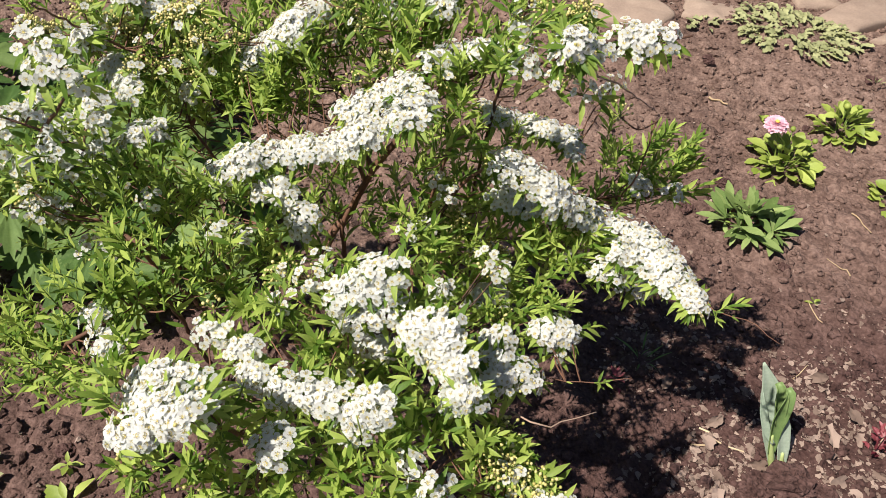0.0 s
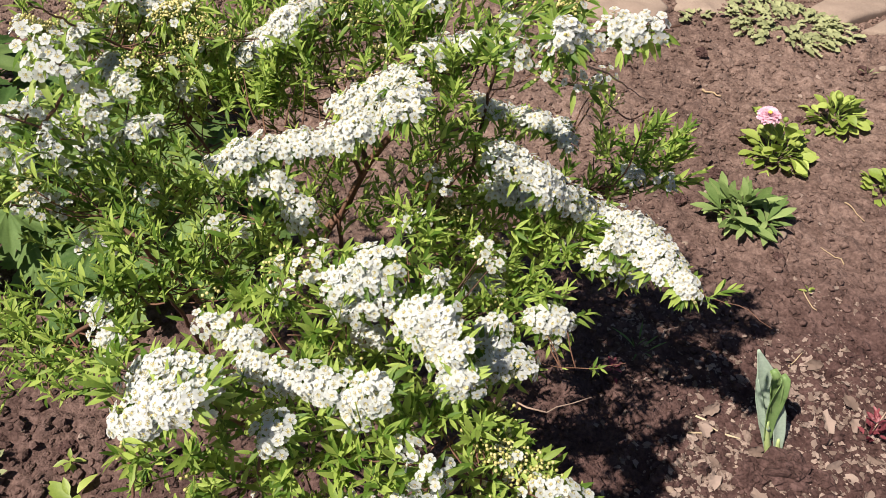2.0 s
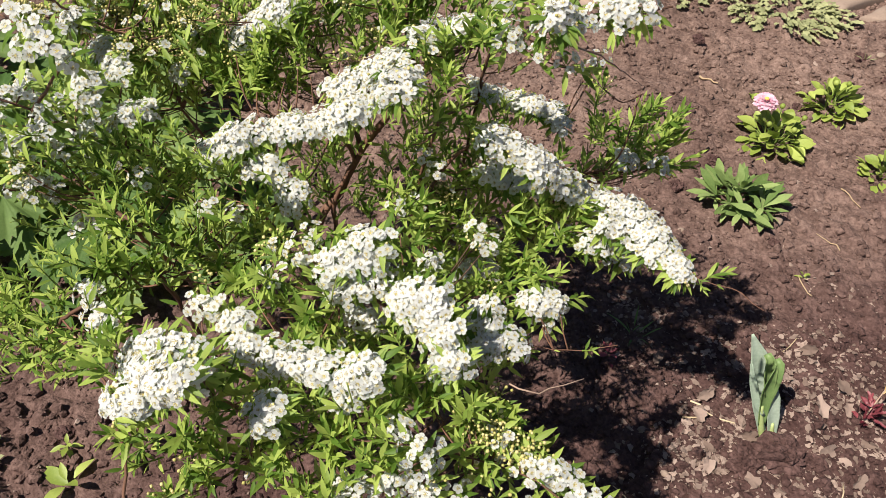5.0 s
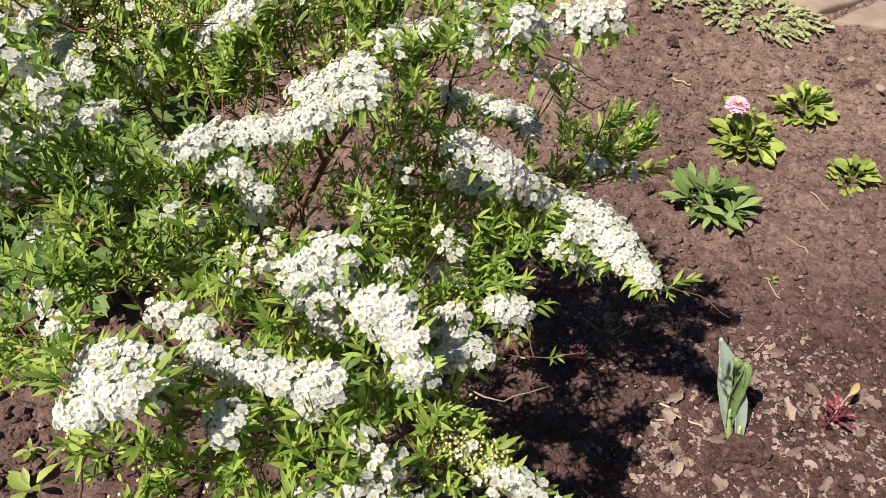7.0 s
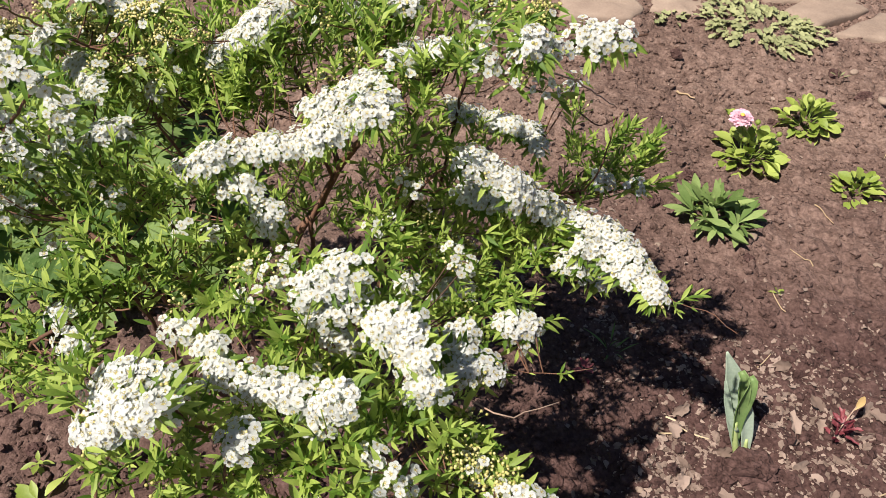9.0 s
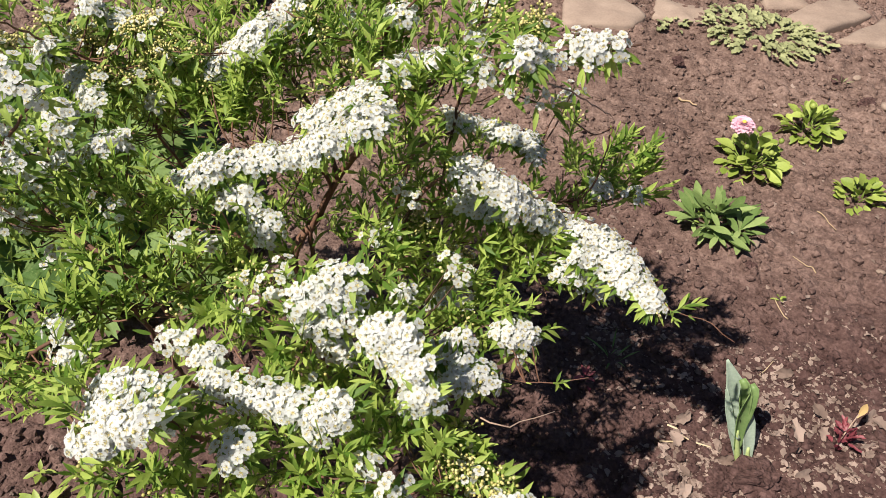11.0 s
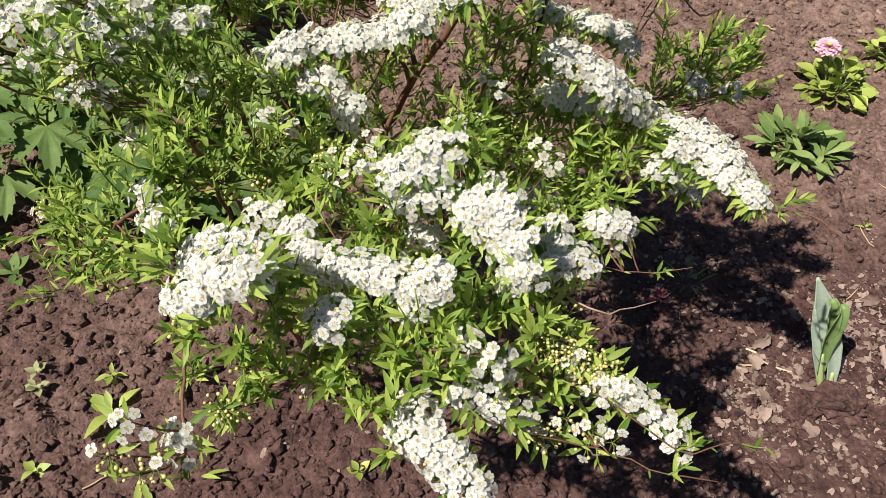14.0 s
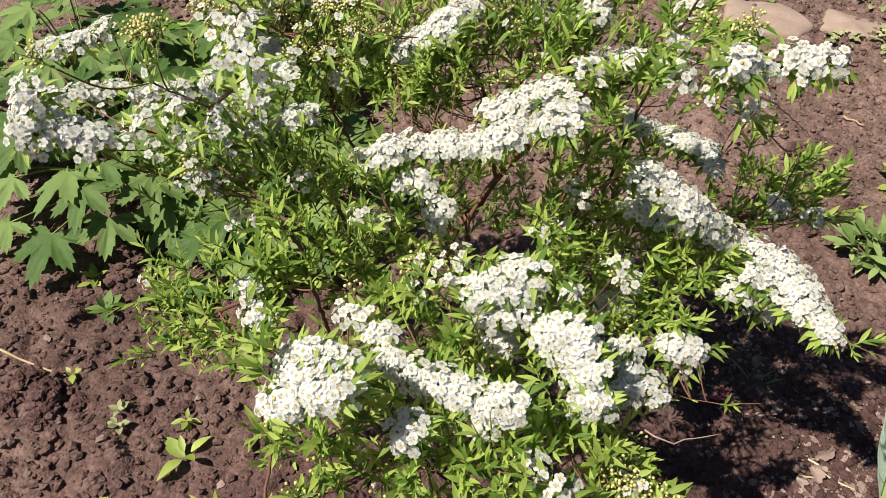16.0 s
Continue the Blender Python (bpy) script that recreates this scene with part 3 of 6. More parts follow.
flower_spray(0.022, (0.112, 0.548, 0.482), (0.128, 0.543, 0.503), (0.138, 0.550, 0.501), near=True)
flower_spray(0.017, (0.115, 0.555, 0.500), near=True)
flower_spray(0.022, (0.122, 0.625, 0.451), (0.143, 0.637, 0.454), (0.155, 0.650, 0.454), near=True)
flower_spray(0.018, (0.134, 0.598, 0.467), (0.152, 0.600, 0.479))
flower_spray(0.019, (0.148, 0.580, 0.477), (0.164, 0.594, 0.472), (0.182, 0.598, 0.464))
flower_spray(0.022, (0.103, 0.770, 0.365), (0.140, 0.790, 0.348))
flower_spray(0.025, (0.183, 0.675, 0.438), (0.199, 0.677, 0.441), (0.214, 0.680, 0.433))
flower_spray(0.021, (0.199, 0.675, 0.417))
flower_spray(0.021, (0.024, 0.631, 0.421), (0.040, 0.631, 0.420))
flower_spray(0.018, (0.053, 0.652, 0.469))
flower_spray(0.017, (0.081, 0.690, 0.444))
flower_spray(0.022, (-0.108, 0.474, 0.521), (-0.080, 0.473, 0.549), (-0.058, 0.474, 0.553), (-0.044, 0.468, 0.551), near=True)
flower_spray(0.024, (-0.104, 0.460, 0.525), (-0.071, 0.455, 0.550), (-0.047, 0.453, 0.557), (-0.034, 0.450, 0.562), near=True)
flower_spray(0.022, (-0.079, 0.445, 0.543), (-0.054, 0.440, 0.563), (-0.038, 0.437, 0.568), near=True)
flower_spray(0.019, (-0.096, 0.430, 0.526), (-0.086, 0.436, 0.538), (-0.069, 0.438, 0.544), near=True)
flower_spray(0.018, (-0.094, 0.559, 0.493), (-0.077, 0.558, 0.497), near=True)
flower_spray(0.024, (-0.063, 0.547, 0.493), (-0.044, 0.553, 0.492), near=True)
flower_spray(0.022, (-0.051, 0.530, 0.491), (-0.033, 0.523, 0.497), near=True)
flower_spray(0.028, (-0.017, 0.518, 0.495), (0.010, 0.517, 0.502), (0.038, 0.512, 0.505), near=True)
flower_spray(0.027, (0.045, 0.507, 0.500), (0.069, 0.505, 0.524), near=True)
flower_spray(0.016, (0.040, 0.503, 0.485), (0.057, 0.503, 0.494), near=True)
flower_spray(0.012, (-0.056, 0.510, 0.482))
flower_spray(0.022, (-0.007, 0.474, 0.501), (0.006, 0.470, 0.504))
flower_spray(0.018, (-0.007, 0.464, 0.494), (0.005, 0.462, 0.503))
flower_spray(0.028, (-0.156, 0.730, 0.509), (-0.131, 0.746, 0.521), (-0.109, 0.768, 0.522))
flower_spray(0.034, (-0.093, 0.767, 0.524), (-0.071, 0.772, 0.531), (-0.051, 0.780, 0.535), (-0.022, 0.768, 0.557), (-0.003, 0.790, 0.561))
flower_spray(0.035, (0.013, 0.760, 0.595), (0.035, 0.730, 0.625), (0.046, 0.758, 0.620))
flower_spray(0.025, (-0.058, 0.818, 0.540), (-0.034, 0.822, 0.556), (-0.007, 0.827, 0.574), (0.021, 0.800, 0.606))
flower_spray(0.025, (-0.120, 0.742, 0.486), (-0.100, 0.745, 0.494), (-0.086, 0.738, 0.488))
flower_spray(0.028, (-0.077, 0.731, 0.482), (-0.057, 0.716, 0.475))
flower_spray(0.023, (0.085, 0.918, 0.507), (0.104, 0.940, 0.484), (0.125, 0.945, 0.479), (0.149, 0.933, 0.484), (0.179, 0.934, 0.477), (0.186, 0.908, 0.477))
flower_spray(0.035, (0.123, 0.812, 0.524), (0.148, 0.807, 0.514), (0.172, 0.802, 0.504), (0.197, 0.812, 0.480))
flower_spray(0.027, (0.118, 0.838, 0.456), (0.140, 0.838, 0.448), (0.168, 0.838, 0.443))
flower_spray(0.034, (0.213, 0.828, 0.462), (0.233, 0.842, 0.441), (0.257, 0.837, 0.438), (0.284, 0.815, 0.446), (0.306, 0.787, 0.444))
flower_spray(0.026, (0.245, 0.802, 0.437), (0.275, 0.800, 0.435), (0.302, 0.772, 0.433))
flower_spray(0.023, (0.314, 0.782, 0.433), (0.329, 0.760, 0.430), (0.338, 0.757, 0.424))
flower_spray(0.021, (0.235, 0.803, 0.406), (0.253, 0.803, 0.410))
flower_spray(0.019, (0.268, 0.815, 0.385), (0.295, 0.822, 0.371))
flower_spray(0.018, (0.210, 0.830, 0.391))
flower_spray(0.040, (0.068, 0.442, 0.430), (0.086, 0.430, 0.425), (0.106, 0.418, 0.414), (0.126, 0.402, 0.404), near=True)
flower_spray(0.016, (0.086, 0.838, 0.627), (0.101, 0.834, 0.626))
flower_spray(0.016, (0.125, 0.800, 0.645), (0.125, 0.792, 0.640))
flower_spray(0.015, (0.109, 0.838, 0.656), (0.106, 0.838, 0.649))
flower_spray(0.010, (0.177, 0.775, 0.640))
flower_spray(0.012, (0.217, 1.000, 0.514))
flower_spray(0.010, (0.210, 1.000, 0.497))
bud_spray(0.010, (0.152, 0.800, 0.626))
bud_spray(0.010, (0.190, 0.790, 0.626))
bud_spray(0.010, (0.219, 0.830, 0.587))
bud_spray(0.010, (0.165, 0.800, 0.639))
bud_spray(0.013, (0.150, 0.528, 0.446))
bud_spray(0.013, (0.163, 0.528, 0.434))
bud_spray(0.013, (0.169, 0.528, 0.447))
bud_spray(0.013, (0.176, 0.528, 0.423))
bud_spray(0.013, (0.167, 0.528, 0.405))
bud_spray(0.013, (0.186, 0.528, 0.419))
bud_spray(0.013, (0.196, 0.528, 0.410))
bud_spray(0.013, (0.206, 0.528, 0.412))
bud_spray(0.013, (0.177, 0.528, 0.390))
bud_spray(0.013, (0.155, 0.528, 0.408))
bud_spray(0.013, (0.141, 0.528, 0.411))
bud_spray(0.013, (0.152, 0.528, 0.373))
flower_spray(0.011, (-0.197, 0.600, 0.721))
flower_spray(0.011, (-0.174, 0.590, 0.725))
flower_spray(0.011, (-0.165, 0.588, 0.716))
flower_spray(0.011, (-0.189, 0.590, 0.704))
flower_spray(0.011, (-0.177, 0.590, 0.713))
flower_spray(0.011, (-0.188, 0.620, 0.677))
flower_spray(0.011, (-0.190, 0.630, 0.669))
flower_spray(0.038, (-0.177, 0.880, 0.553), (-0.144, 0.869, 0.582), (-0.115, 0.864, 0.608), (-0.106, 0.907, 0.606), (-0.093, 0.910, 0.629), (-0.088, 0.933, 0.637))
flower_spray(0.026, (0.149, 0.767, 0.683), (0.164, 0.757, 0.696), (0.184, 0.782, 0.678))
flower_spray(0.028, (0.198, 0.810, 0.679), (0.220, 0.810, 0.679), (0.240, 0.815, 0.683))
flower_spray(0.028, (0.213, 0.804, 0.668))
flower_spray(0.022, (0.041, 0.811, 0.626), (0.057, 0.841, 0.620), (0.077, 0.829, 0.629))
flower_spray(0.025, (0.016, 0.910, 0.623), (0.035, 0.917, 0.626))
flower_spray(0.023, (0.116, 0.883, 0.664))
flower_spray(0.026, (-0.033, 0.926, 0.608))
flower_spray(0.026, (0.082, 0.700, 0.438))
flower_spray(0.020, (-0.166, 0.534, 0.517))
flower_spray(0.019, (-0.158, 0.520, 0.509), (-0.147, 0.516, 0.507))
flower_spray(0.014, (-0.135, 0.674, 0.492))
flower_spray(0.015, (-0.122, 0.703, 0.461))
flower_spray(0.013, (-0.018, 0.640, 0.518))
flower_spray(0.013, (-0.022, 0.613, 0.517))
flower_spray(0.013, (-0.037, 0.597, 0.502))
flower_spray(0.016, (0.047, 0.794, 0.435))
flower_spray(0.015, (0.037, 0.746, 0.469))
flower_spray(0.016, (0.061, 0.827, 0.452))
flower_spray(0.016, (0.043, 0.838, 0.460))
flower_spray(0.017, (0.111, 0.830, 0.361))
flower_spray(0.017, (0.133, 0.827, 0.347))
flower_spray(0.016, (-0.257, 0.651, 0.458))
flower_spray(0.015, (-0.235, 0.650, 0.464))
flower_spray(0.011, (0.095, 0.490, 0.479))
flower_spray(0.017, (0.099, 0.821, 0.368))
flower_spray(0.021, (-0.322, 0.813, 0.591), (-0.320, 0.832, 0.561))
flower_spray(0.021, (-0.329, 0.856, 0.531), (-0.294, 0.824, 0.536))
flower_spray(0.019, (-0.277, 0.743, 0.568), (-0.260, 0.749, 0.558))
flower_spray(0.019, (-0.240, 0.742, 0.533), (-0.225, 0.762, 0.527))
flower_spray(0.021, (-0.245, 0.866, 0.500))
flower_spray(0.021, (-0.280, 0.892, 0.582), (-0.267, 0.895, 0.571))
flower_spray(0.021, (-0.304, 0.877, 0.604), (-0.290, 0.888, 0.595))
flower_spray(0.018, (-0.267, 0.729, 0.554))
flower_spray(0.017, (-0.272, 0.689, 0.572))
flower_spray(0.016, (-0.257, 0.653, 0.582))
flower_spray(0.017, (-0.278, 0.698, 0.518))
flower_spray(0.016, (-0.277, 0.632, 0.519))
flower_spray(0.016, (-0.270, 0.649, 0.506))
flower_spray(0.017, (-0.259, 0.697, 0.502))
flower_spray(0.018, (-0.260, 0.736, 0.512))
flower_spray(0.016, (-0.263, 0.658, 0.619))
flower_spray(0.017, (-0.266, 0.706, 0.534))
flower_spray(0.032, (-0.402, 0.588, 0.616), (-0.398, 0.569, 0.592), (-0.383, 0.575, 0.580))
flower_spray(0.032, (-0.383, 0.588, 0.592), (-0.365, 0.596, 0.580), (-0.346, 0.611, 0.573))
flower_spray(0.032, (-0.360, 0.592, 0.569))
flower_spray(0.018, (-0.480, 0.672, 0.532), (-0.456, 0.698, 0.531), (-0.429, 0.725, 0.529))
flower_spray(0.018, (-0.419, 0.725, 0.518), (-0.394, 0.750, 0.519), (-0.371, 0.766, 0.514))
flower_spray(0.018, (-0.412, 0.696, 0.481))
flower_spray(0.018, (-0.438, 0.702, 0.513))
flower_spray(0.024, (-0.509, 0.715, 0.558), (-0.491, 0.737, 0.559), (-0.470, 0.762, 0.563))
flower_spray(0.024, (-0.464, 0.769, 0.565))
flower_spray(0.028, (-0.318, 0.816, 0.582))
flower_spray(0.028, (-0.310, 0.850, 0.534), (-0.272, 0.799, 0.545))
flower_spray(0.016, (-0.327, 0.646, 0.575))
flower_spray(0.015, (-0.302, 0.653, 0.575))
flower_spray(0.016, (-0.286, 0.656, 0.549))
flower_spray(0.016, (-0.314, 0.634, 0.549))
flower_spray(0.016, (-0.271, 0.676, 0.532))
flower_spray(0.017, (-0.259, 0.714, 0.536))
flower_spray(0.017, (-0.252, 0.743, 0.525), (-0.232, 0.744, 0.533))
flower_spray(0.015, (-0.261, 0.657, 0.602))
flower_spray(0.017, (-0.271, 0.730, 0.562))
flower_spray(0.018, (-0.258, 0.783, 0.545))
flower_spray(0.016, (-0.332, 0.635, 0.572))
flower_spray(0.016, (-0.297, 0.637, 0.515))
flower_spray(0.016, (-0.281, 0.656, 0.499))
flower_spray(0.016, (-0.286, 0.648, 0.514))
flower_spray(0.015, (-0.192, 0.670, 0.521))
flower_spray(0.018, (-0.272, 0.747, 0.464))
flower_spray(0.017, (-0.272, 0.705, 0.558))
flower_spray(0.015, (-0.294, 0.648, 0.596))
flower_spray(0.016, (-0.269, 0.673, 0.610))
flower_spray(0.021, (-0.274, 0.700, 0.531))
flower_spray(0.023, (-0.229, 0.767, 0.523))
flower_spray(0.020, (-0.293, 0.651, 0.557))
flower_spray(0.020, (-0.256, 0.651, 0.580))
flower_spray(0.025, (-0.244, 0.866, 0.502))
flower_spray(0.022, (-0.261, 0.731, 0.551))
flower_spray(0.018, (0.200, 0.498, 0.438), (0.220, 0.499, 0.442), (0.241, 0.495, 0.432), (0.257, 0.483, 0.427), (0.264, 0.477, 0.424), near=True)
flower_spray(0.013, (0.199, 0.472, 0.424), near=True)
flower_spray(0.013, (0.217, 0.467, 0.420), near=True)
flower_spray(0.011, (0.113, 0.462, 0.502), near=True)
flower_spray(0.012, (0.126, 0.471, 0.488), near=True)
flower_spray(0.012, (0.103, 0.486, 0.482), near=True)
flower_spray(0.012, (0.144, 0.461, 0.447), near=True)
flower_spray(0.012, (0.122, 0.458, 0.491), near=True)
flower_spray(0.016, (0.099, 0.453, 0.468), (0.118, 0.453, 0.459), (0.131, 0.448, 0.455), near=True)
flower_spray(0.017, (-0.073, 0.374, 0.468), near=True)
flower_spray(0.017, (-0.071, 0.366, 0.468), near=True)
flower_spray(0.016, (-0.091, 0.357, 0.500), near=True)
flower_spray(0.023, (0.265, 0.918, 0.440), (0.280, 0.929, 0.427))
flower_spray(0.023, (0.307, 0.921, 0.436))
# clusters still in bud
bud_spray(0.018, (-0.072, 0.639, 0.476), (-0.049, 0.640, 0.492))
bud_spray(0.022, (0.061, 0.835, 0.421), (0.081, 0.836, 0.408))
bud_spray(0.023, (0.102, 0.834, 0.379), (0.135, 0.860, 0.343))
bud_spray(0.021, (0.195, 0.837, 0.429), (0.235, 0.843, 0.429))
bud_spray(0.020, (0.142, 0.714, 0.400))
bud_spray(0.017, (0.154, 0.562, 0.441), (0.174, 0.563, 0.438))
bud_spray(0.016, (0.168, 0.532, 0.443), (0.188, 0.522, 0.442), (0.207, 0.512, 0.445))
bud_spray(0.015, (-0.085, 0.429, 0.514))
bud_spray(0.016, (0.031, 0.568, 0.467))
bud_spray(0.016, (0.106, 0.550, 0.461))
bud_spray(0.021, (0.065, 0.817, 0.400))
bud_spray(0.018, (-0.057, 0.654, 0.486))
bud_spray(0.016, (-0.020, 0.615, 0.519))
bud_spray(0.020, (0.105, 0.834, 0.504))
bud_spray(0.018, (0.053, 0.795, 0.616))
bud_spray(0.033, (-0.245, 0.910, 0.535), (-0.282, 0.894, 0.516))
bud_spray(0.033, (-0.313, 0.895, 0.533), (-0.323, 0.874, 0.577))
bud_spray(0.023, (0.165, 0.833, 0.680), (0.152, 0.827, 0.676))
bud_spray(0.031, (-0.361, 0.797, 0.606), (-0.354, 0.813, 0.586))
bud_spray(0.033, (-0.263, 0.957, 0.474), (-0.302, 0.961, 0.508))
bud_spray(0.031, (-0.172, 0.879, 0.537))
bud_spray(0.033, (-0.289, 0.878, 0.511))
bud_spray(0.030, (-0.107, 0.953, 0.544))
bud_spray(0.026, (-0.017, 0.868, 0.584))
bud_spray(0.029, (-0.295, 0.971, 0.530), (-0.252, 0.955, 0.534))
bud_spray(0.030, (-0.318, 0.892, 0.557), (-0.301, 0.912, 0.561))
bud_spray(0.028, (-0.206, 0.900, 0.547))
bud_spray(0.029, (-0.342, 0.856, 0.590))
bud_spray(0.028, (-0.351, 0.828, 0.585))
bud_spray(0.030, (-0.258, 0.903, 0.493))
bud_spray(0.027, (-0.165, 0.900, 0.507))
bud_spray(0.027, (-0.129, 0.924, 0.479))
bud_spray(0.025, (-0.076, 0.943, 0.579), (-0.040, 0.907, 0.594))
bud_spray(0.025, (-0.050, 0.895, 0.534))
bud_spray(0.021, (0.130, 0.844, 0.675))
bud_spray(0.021, (0.169, 0.844, 0.684))
bud_spray(0.016, (0.162, 0.538, 0.441), (0.172, 0.519, 0.450), (0.185, 0.513, 0.440), (0.201, 0.503, 0.442))
bud_spray(0.016, (0.153, 0.520, 0.448), (0.172, 0.511, 0.446))
bud_spray(0.016, (0.191, 0.502, 0.437))
bud_spray(0.015, (0.155, 0.487, 0.437))
bud_spray(0.015, (0.152, 0.451, 0.444), (0.176, 0.458, 0.422))
bud_spray(0.016, (0.199, 0.461, 0.419))
bud_spray(0.014, (-0.100, 0.337, 0.489))
bud_spray(0.014, (-0.080, 0.342, 0.477), (-0.076, 0.348, 0.476))
bud_spray(0.016, (-0.080, 0.423, 0.415), (-0.067, 0.436, 0.394))
bud_spray(0.016, (0.018, 0.478, 0.435))
bud_spray(0.017, (-0.019, 0.469, 0.395))
bud_spray(0.014, (-0.086, 0.428, 0.516))
bud_spray(0.016, (0.160, 0.549, 0.434))
bud_spray(0.016, (0.144, 0.527, 0.443))
bud_spray(0.014, (0.127, 0.460, 0.468))
bud_spray(0.015, (0.183, 0.475, 0.428))
bud_spray(0.017, (-0.328, 0.548, 0.695), (-0.316, 0.550, 0.692))
bud_spray(0.017, (-0.298, 0.620, 0.684), (-0.256, 0.603, 0.705))
bud_spray(0.018, (-0.288, 0.629, 0.654))
bud_spray(0.023, (-0.341, 0.594, 0.393))
bud_spray(0.018, (-0.076, 0.464, 0.405))
bud_spray(0.018, (-0.095, 0.584, 0.493))
bud_spray(0.019, (-0.103, 0.624, 0.471))
bud_spray(0.021, (-0.251, 0.723, 0.518))
bud_spray(0.020, (-0.277, 0.631, 0.543))
# foliage clumps
side_shoots()
foliage((-0.258, 0.570, 0.432), 0.041, 9)
foliage((-0.163, 0.515, 0.484), 0.030, 7)
foliage((-0.301, 0.577, 0.319), 0.036, 6)
foliage((-0.167, 0.575, 0.498), 0.034, 8)
foliage((-0.148, 0.616, 0.488), 0.040, 10)
foliage((-0.133, 0.644, 0.462), 0.028, 5)
foliage((-0.124, 0.725, 0.446), 0.048, 9)
foliage((-0.295, 0.672, 0.507), 0.036, 5)
foliage((-0.033, 0.582, 0.468), 0.038, 10)
foliage((0.013, 0.565, 0.473), 0.029, 7)
foliage((0.044, 0.607, 0.417), 0.034, 8)
foliage((-0.083, 0.495, 0.400), 0.023, 4)
foliage((-0.035, 0.496, 0.390), 0.021, 3)
foliage((0.016, 0.493, 0.442), 0.026, 6)
foliage((0.061, 0.498, 0.468), 0.025, 6)
foliage((0.096, 0.542, 0.444), 0.034, 9)
foliage((0.143, 0.556, 0.412), 0.030, 7)
foliage((0.153, 0.582, 0.419), 0.020, 3)
foliage((0.048, 0.747, 0.442), 0.035, 7)
foliage((0.092, 0.856, 0.383), 0.046, 9)
foliage((0.147, 0.890, 0.326), 0.042, 7)
foliage((0.209, 0.862, 0.387), 0.039, 7)
foliage((0.058, 0.792, 0.548), 0.033, 7)
foliage((-0.142, 0.895, 0.518), 0.039, 5)
foliage((-0.229, 0.925, 0.468), 0.039, 4)
foliage((-0.282, 0.909, 0.452), 0.036, 3)
foliage((-0.266, 0.943, 0.505), 0.043, 5)
foliage((-0.327, 0.932, 0.524), 0.040, 4)
foliage((-0.204, 0.748, 0.463), 0.034, 4)
foliage((-0.277, 0.767, 0.462), 0.036, 4)
foliage((-0.153, 0.838, 0.513), 0.031, 3)
foliage((-0.314, 0.647, 0.490), 0.021, 2)
foliage((0.138, 0.731, 0.379), 0.030, 5)
foliage((0.065, 0.628, 0.502), 0.022, 4)
foliage((-0.003, 0.620, 0.493), 0.025, 5)
foliage((-0.092, 0.624, 0.463), 0.032, 7)
foliage((-0.092, 0.689, 0.441), 0.029, 5)
foliage((-0.155, 0.708, 0.470), 0.035, 5)
foliage((0.076, 0.806, 0.363), 0.035, 6)
foliage((0.120, 0.853, 0.436), 0.028, 4)
foliage((0.174, 0.855, 0.412), 0.026, 3)
foliage((-0.278, 0.846, 0.488), 0.034, 3)
foliage((-0.300, 0.773, 0.506), 0.032, 3)
foliage((-0.209, 0.679, 0.500), 0.034, 5)
foliage((-0.266, 0.668, 0.481), 0.030, 3)
foliage((-0.050, 0.938, 0.551), 0.055, 13)
foliage((-0.024, 0.940, 0.589), 0.044, 9)
foliage((0.015, 0.931, 0.586), 0.037, 7)
foliage((0.060, 0.944, 0.606), 0.037, 7)
foliage((-0.075, 0.983, 0.572), 0.040, 7)
foliage((-0.208, 0.970, 0.544), 0.053, 8)
foliage((-0.346, 1.014, 0.523), 0.051, 6)
foliage((-0.396, 0.950, 0.540), 0.038, 3)
foliage((-0.425, 0.889, 0.553), 0.026, 2)
foliage((-0.134, 1.022, 0.473), 0.045, 5)
foliage((0.006, 0.868, 0.574), 0.029, 5)
foliage((-0.156, 0.985, 0.573), 0.034, 3)
foliage((-0.261, 0.994, 0.538), 0.040, 4)
foliage((0.097, 0.937, 0.609), 0.030, 5)
foliage((0.034, 0.948, 0.626), 0.031, 5)
foliage((-0.008, 0.924, 0.638), 0.036, 7)
foliage((-0.105, 1.017, 0.579), 0.042, 5)
foliage((-0.183, 0.698, 0.450), 0.048, 7)
foliage((-0.096, 0.769, 0.402), 0.044, 5)
foliage((0.107, 0.896, 0.439), 0.039, 5)
foliage((-0.191, 0.822, 0.436), 0.046, 5)
foliage((-0.288, 0.728, 0.438), 0.046, 5)
foliage((0.068, 0.664, 0.429), 0.038, 7)
foliage((-0.022, 0.658, 0.392), 0.040, 7)
foliage((-0.042, 0.561, 0.411), 0.037, 7)
foliage((0.152, 0.891, 0.274), 0.044, 5)
foliage((0.001, 0.485, 0.420), 0.027, 5, near=True)
foliage((0.042, 0.488, 0.453), 0.026, 5, near=True)
foliage((0.127, 0.528, 0.435), 0.027, 5, near=True)
foliage((0.156, 0.514, 0.435), 0.020, 3, near=True)
foliage((0.091, 0.515, 0.470), 0.021, 4, near=True)
foliage((-0.316, 0.580, 0.322), 0.038, 5, near=True)
foliage((-0.195, 0.525, 0.444), 0.025, 4, near=True)
foliage((-0.086, 0.444, 0.514), 0.020, 4, near=True)
foliage((0.077, 0.469, 0.463), 0.022, 4, near=True)
foliage((0.119, 0.465, 0.465), 0.020, 4, near=True)
foliage((0.057, 0.432, 0.404), 0.013, 2, near=True)
foliage((-0.090, 0.471, 0.405), 0.017, 2, near=True)
foliage((-0.063, 0.481, 0.384), 0.017, 2, near=True)
foliage((-0.036, 0.490, 0.397), 0.017, 2, near=True)
foliage((0.030, 0.452, 0.418), 0.017, 2, near=True)
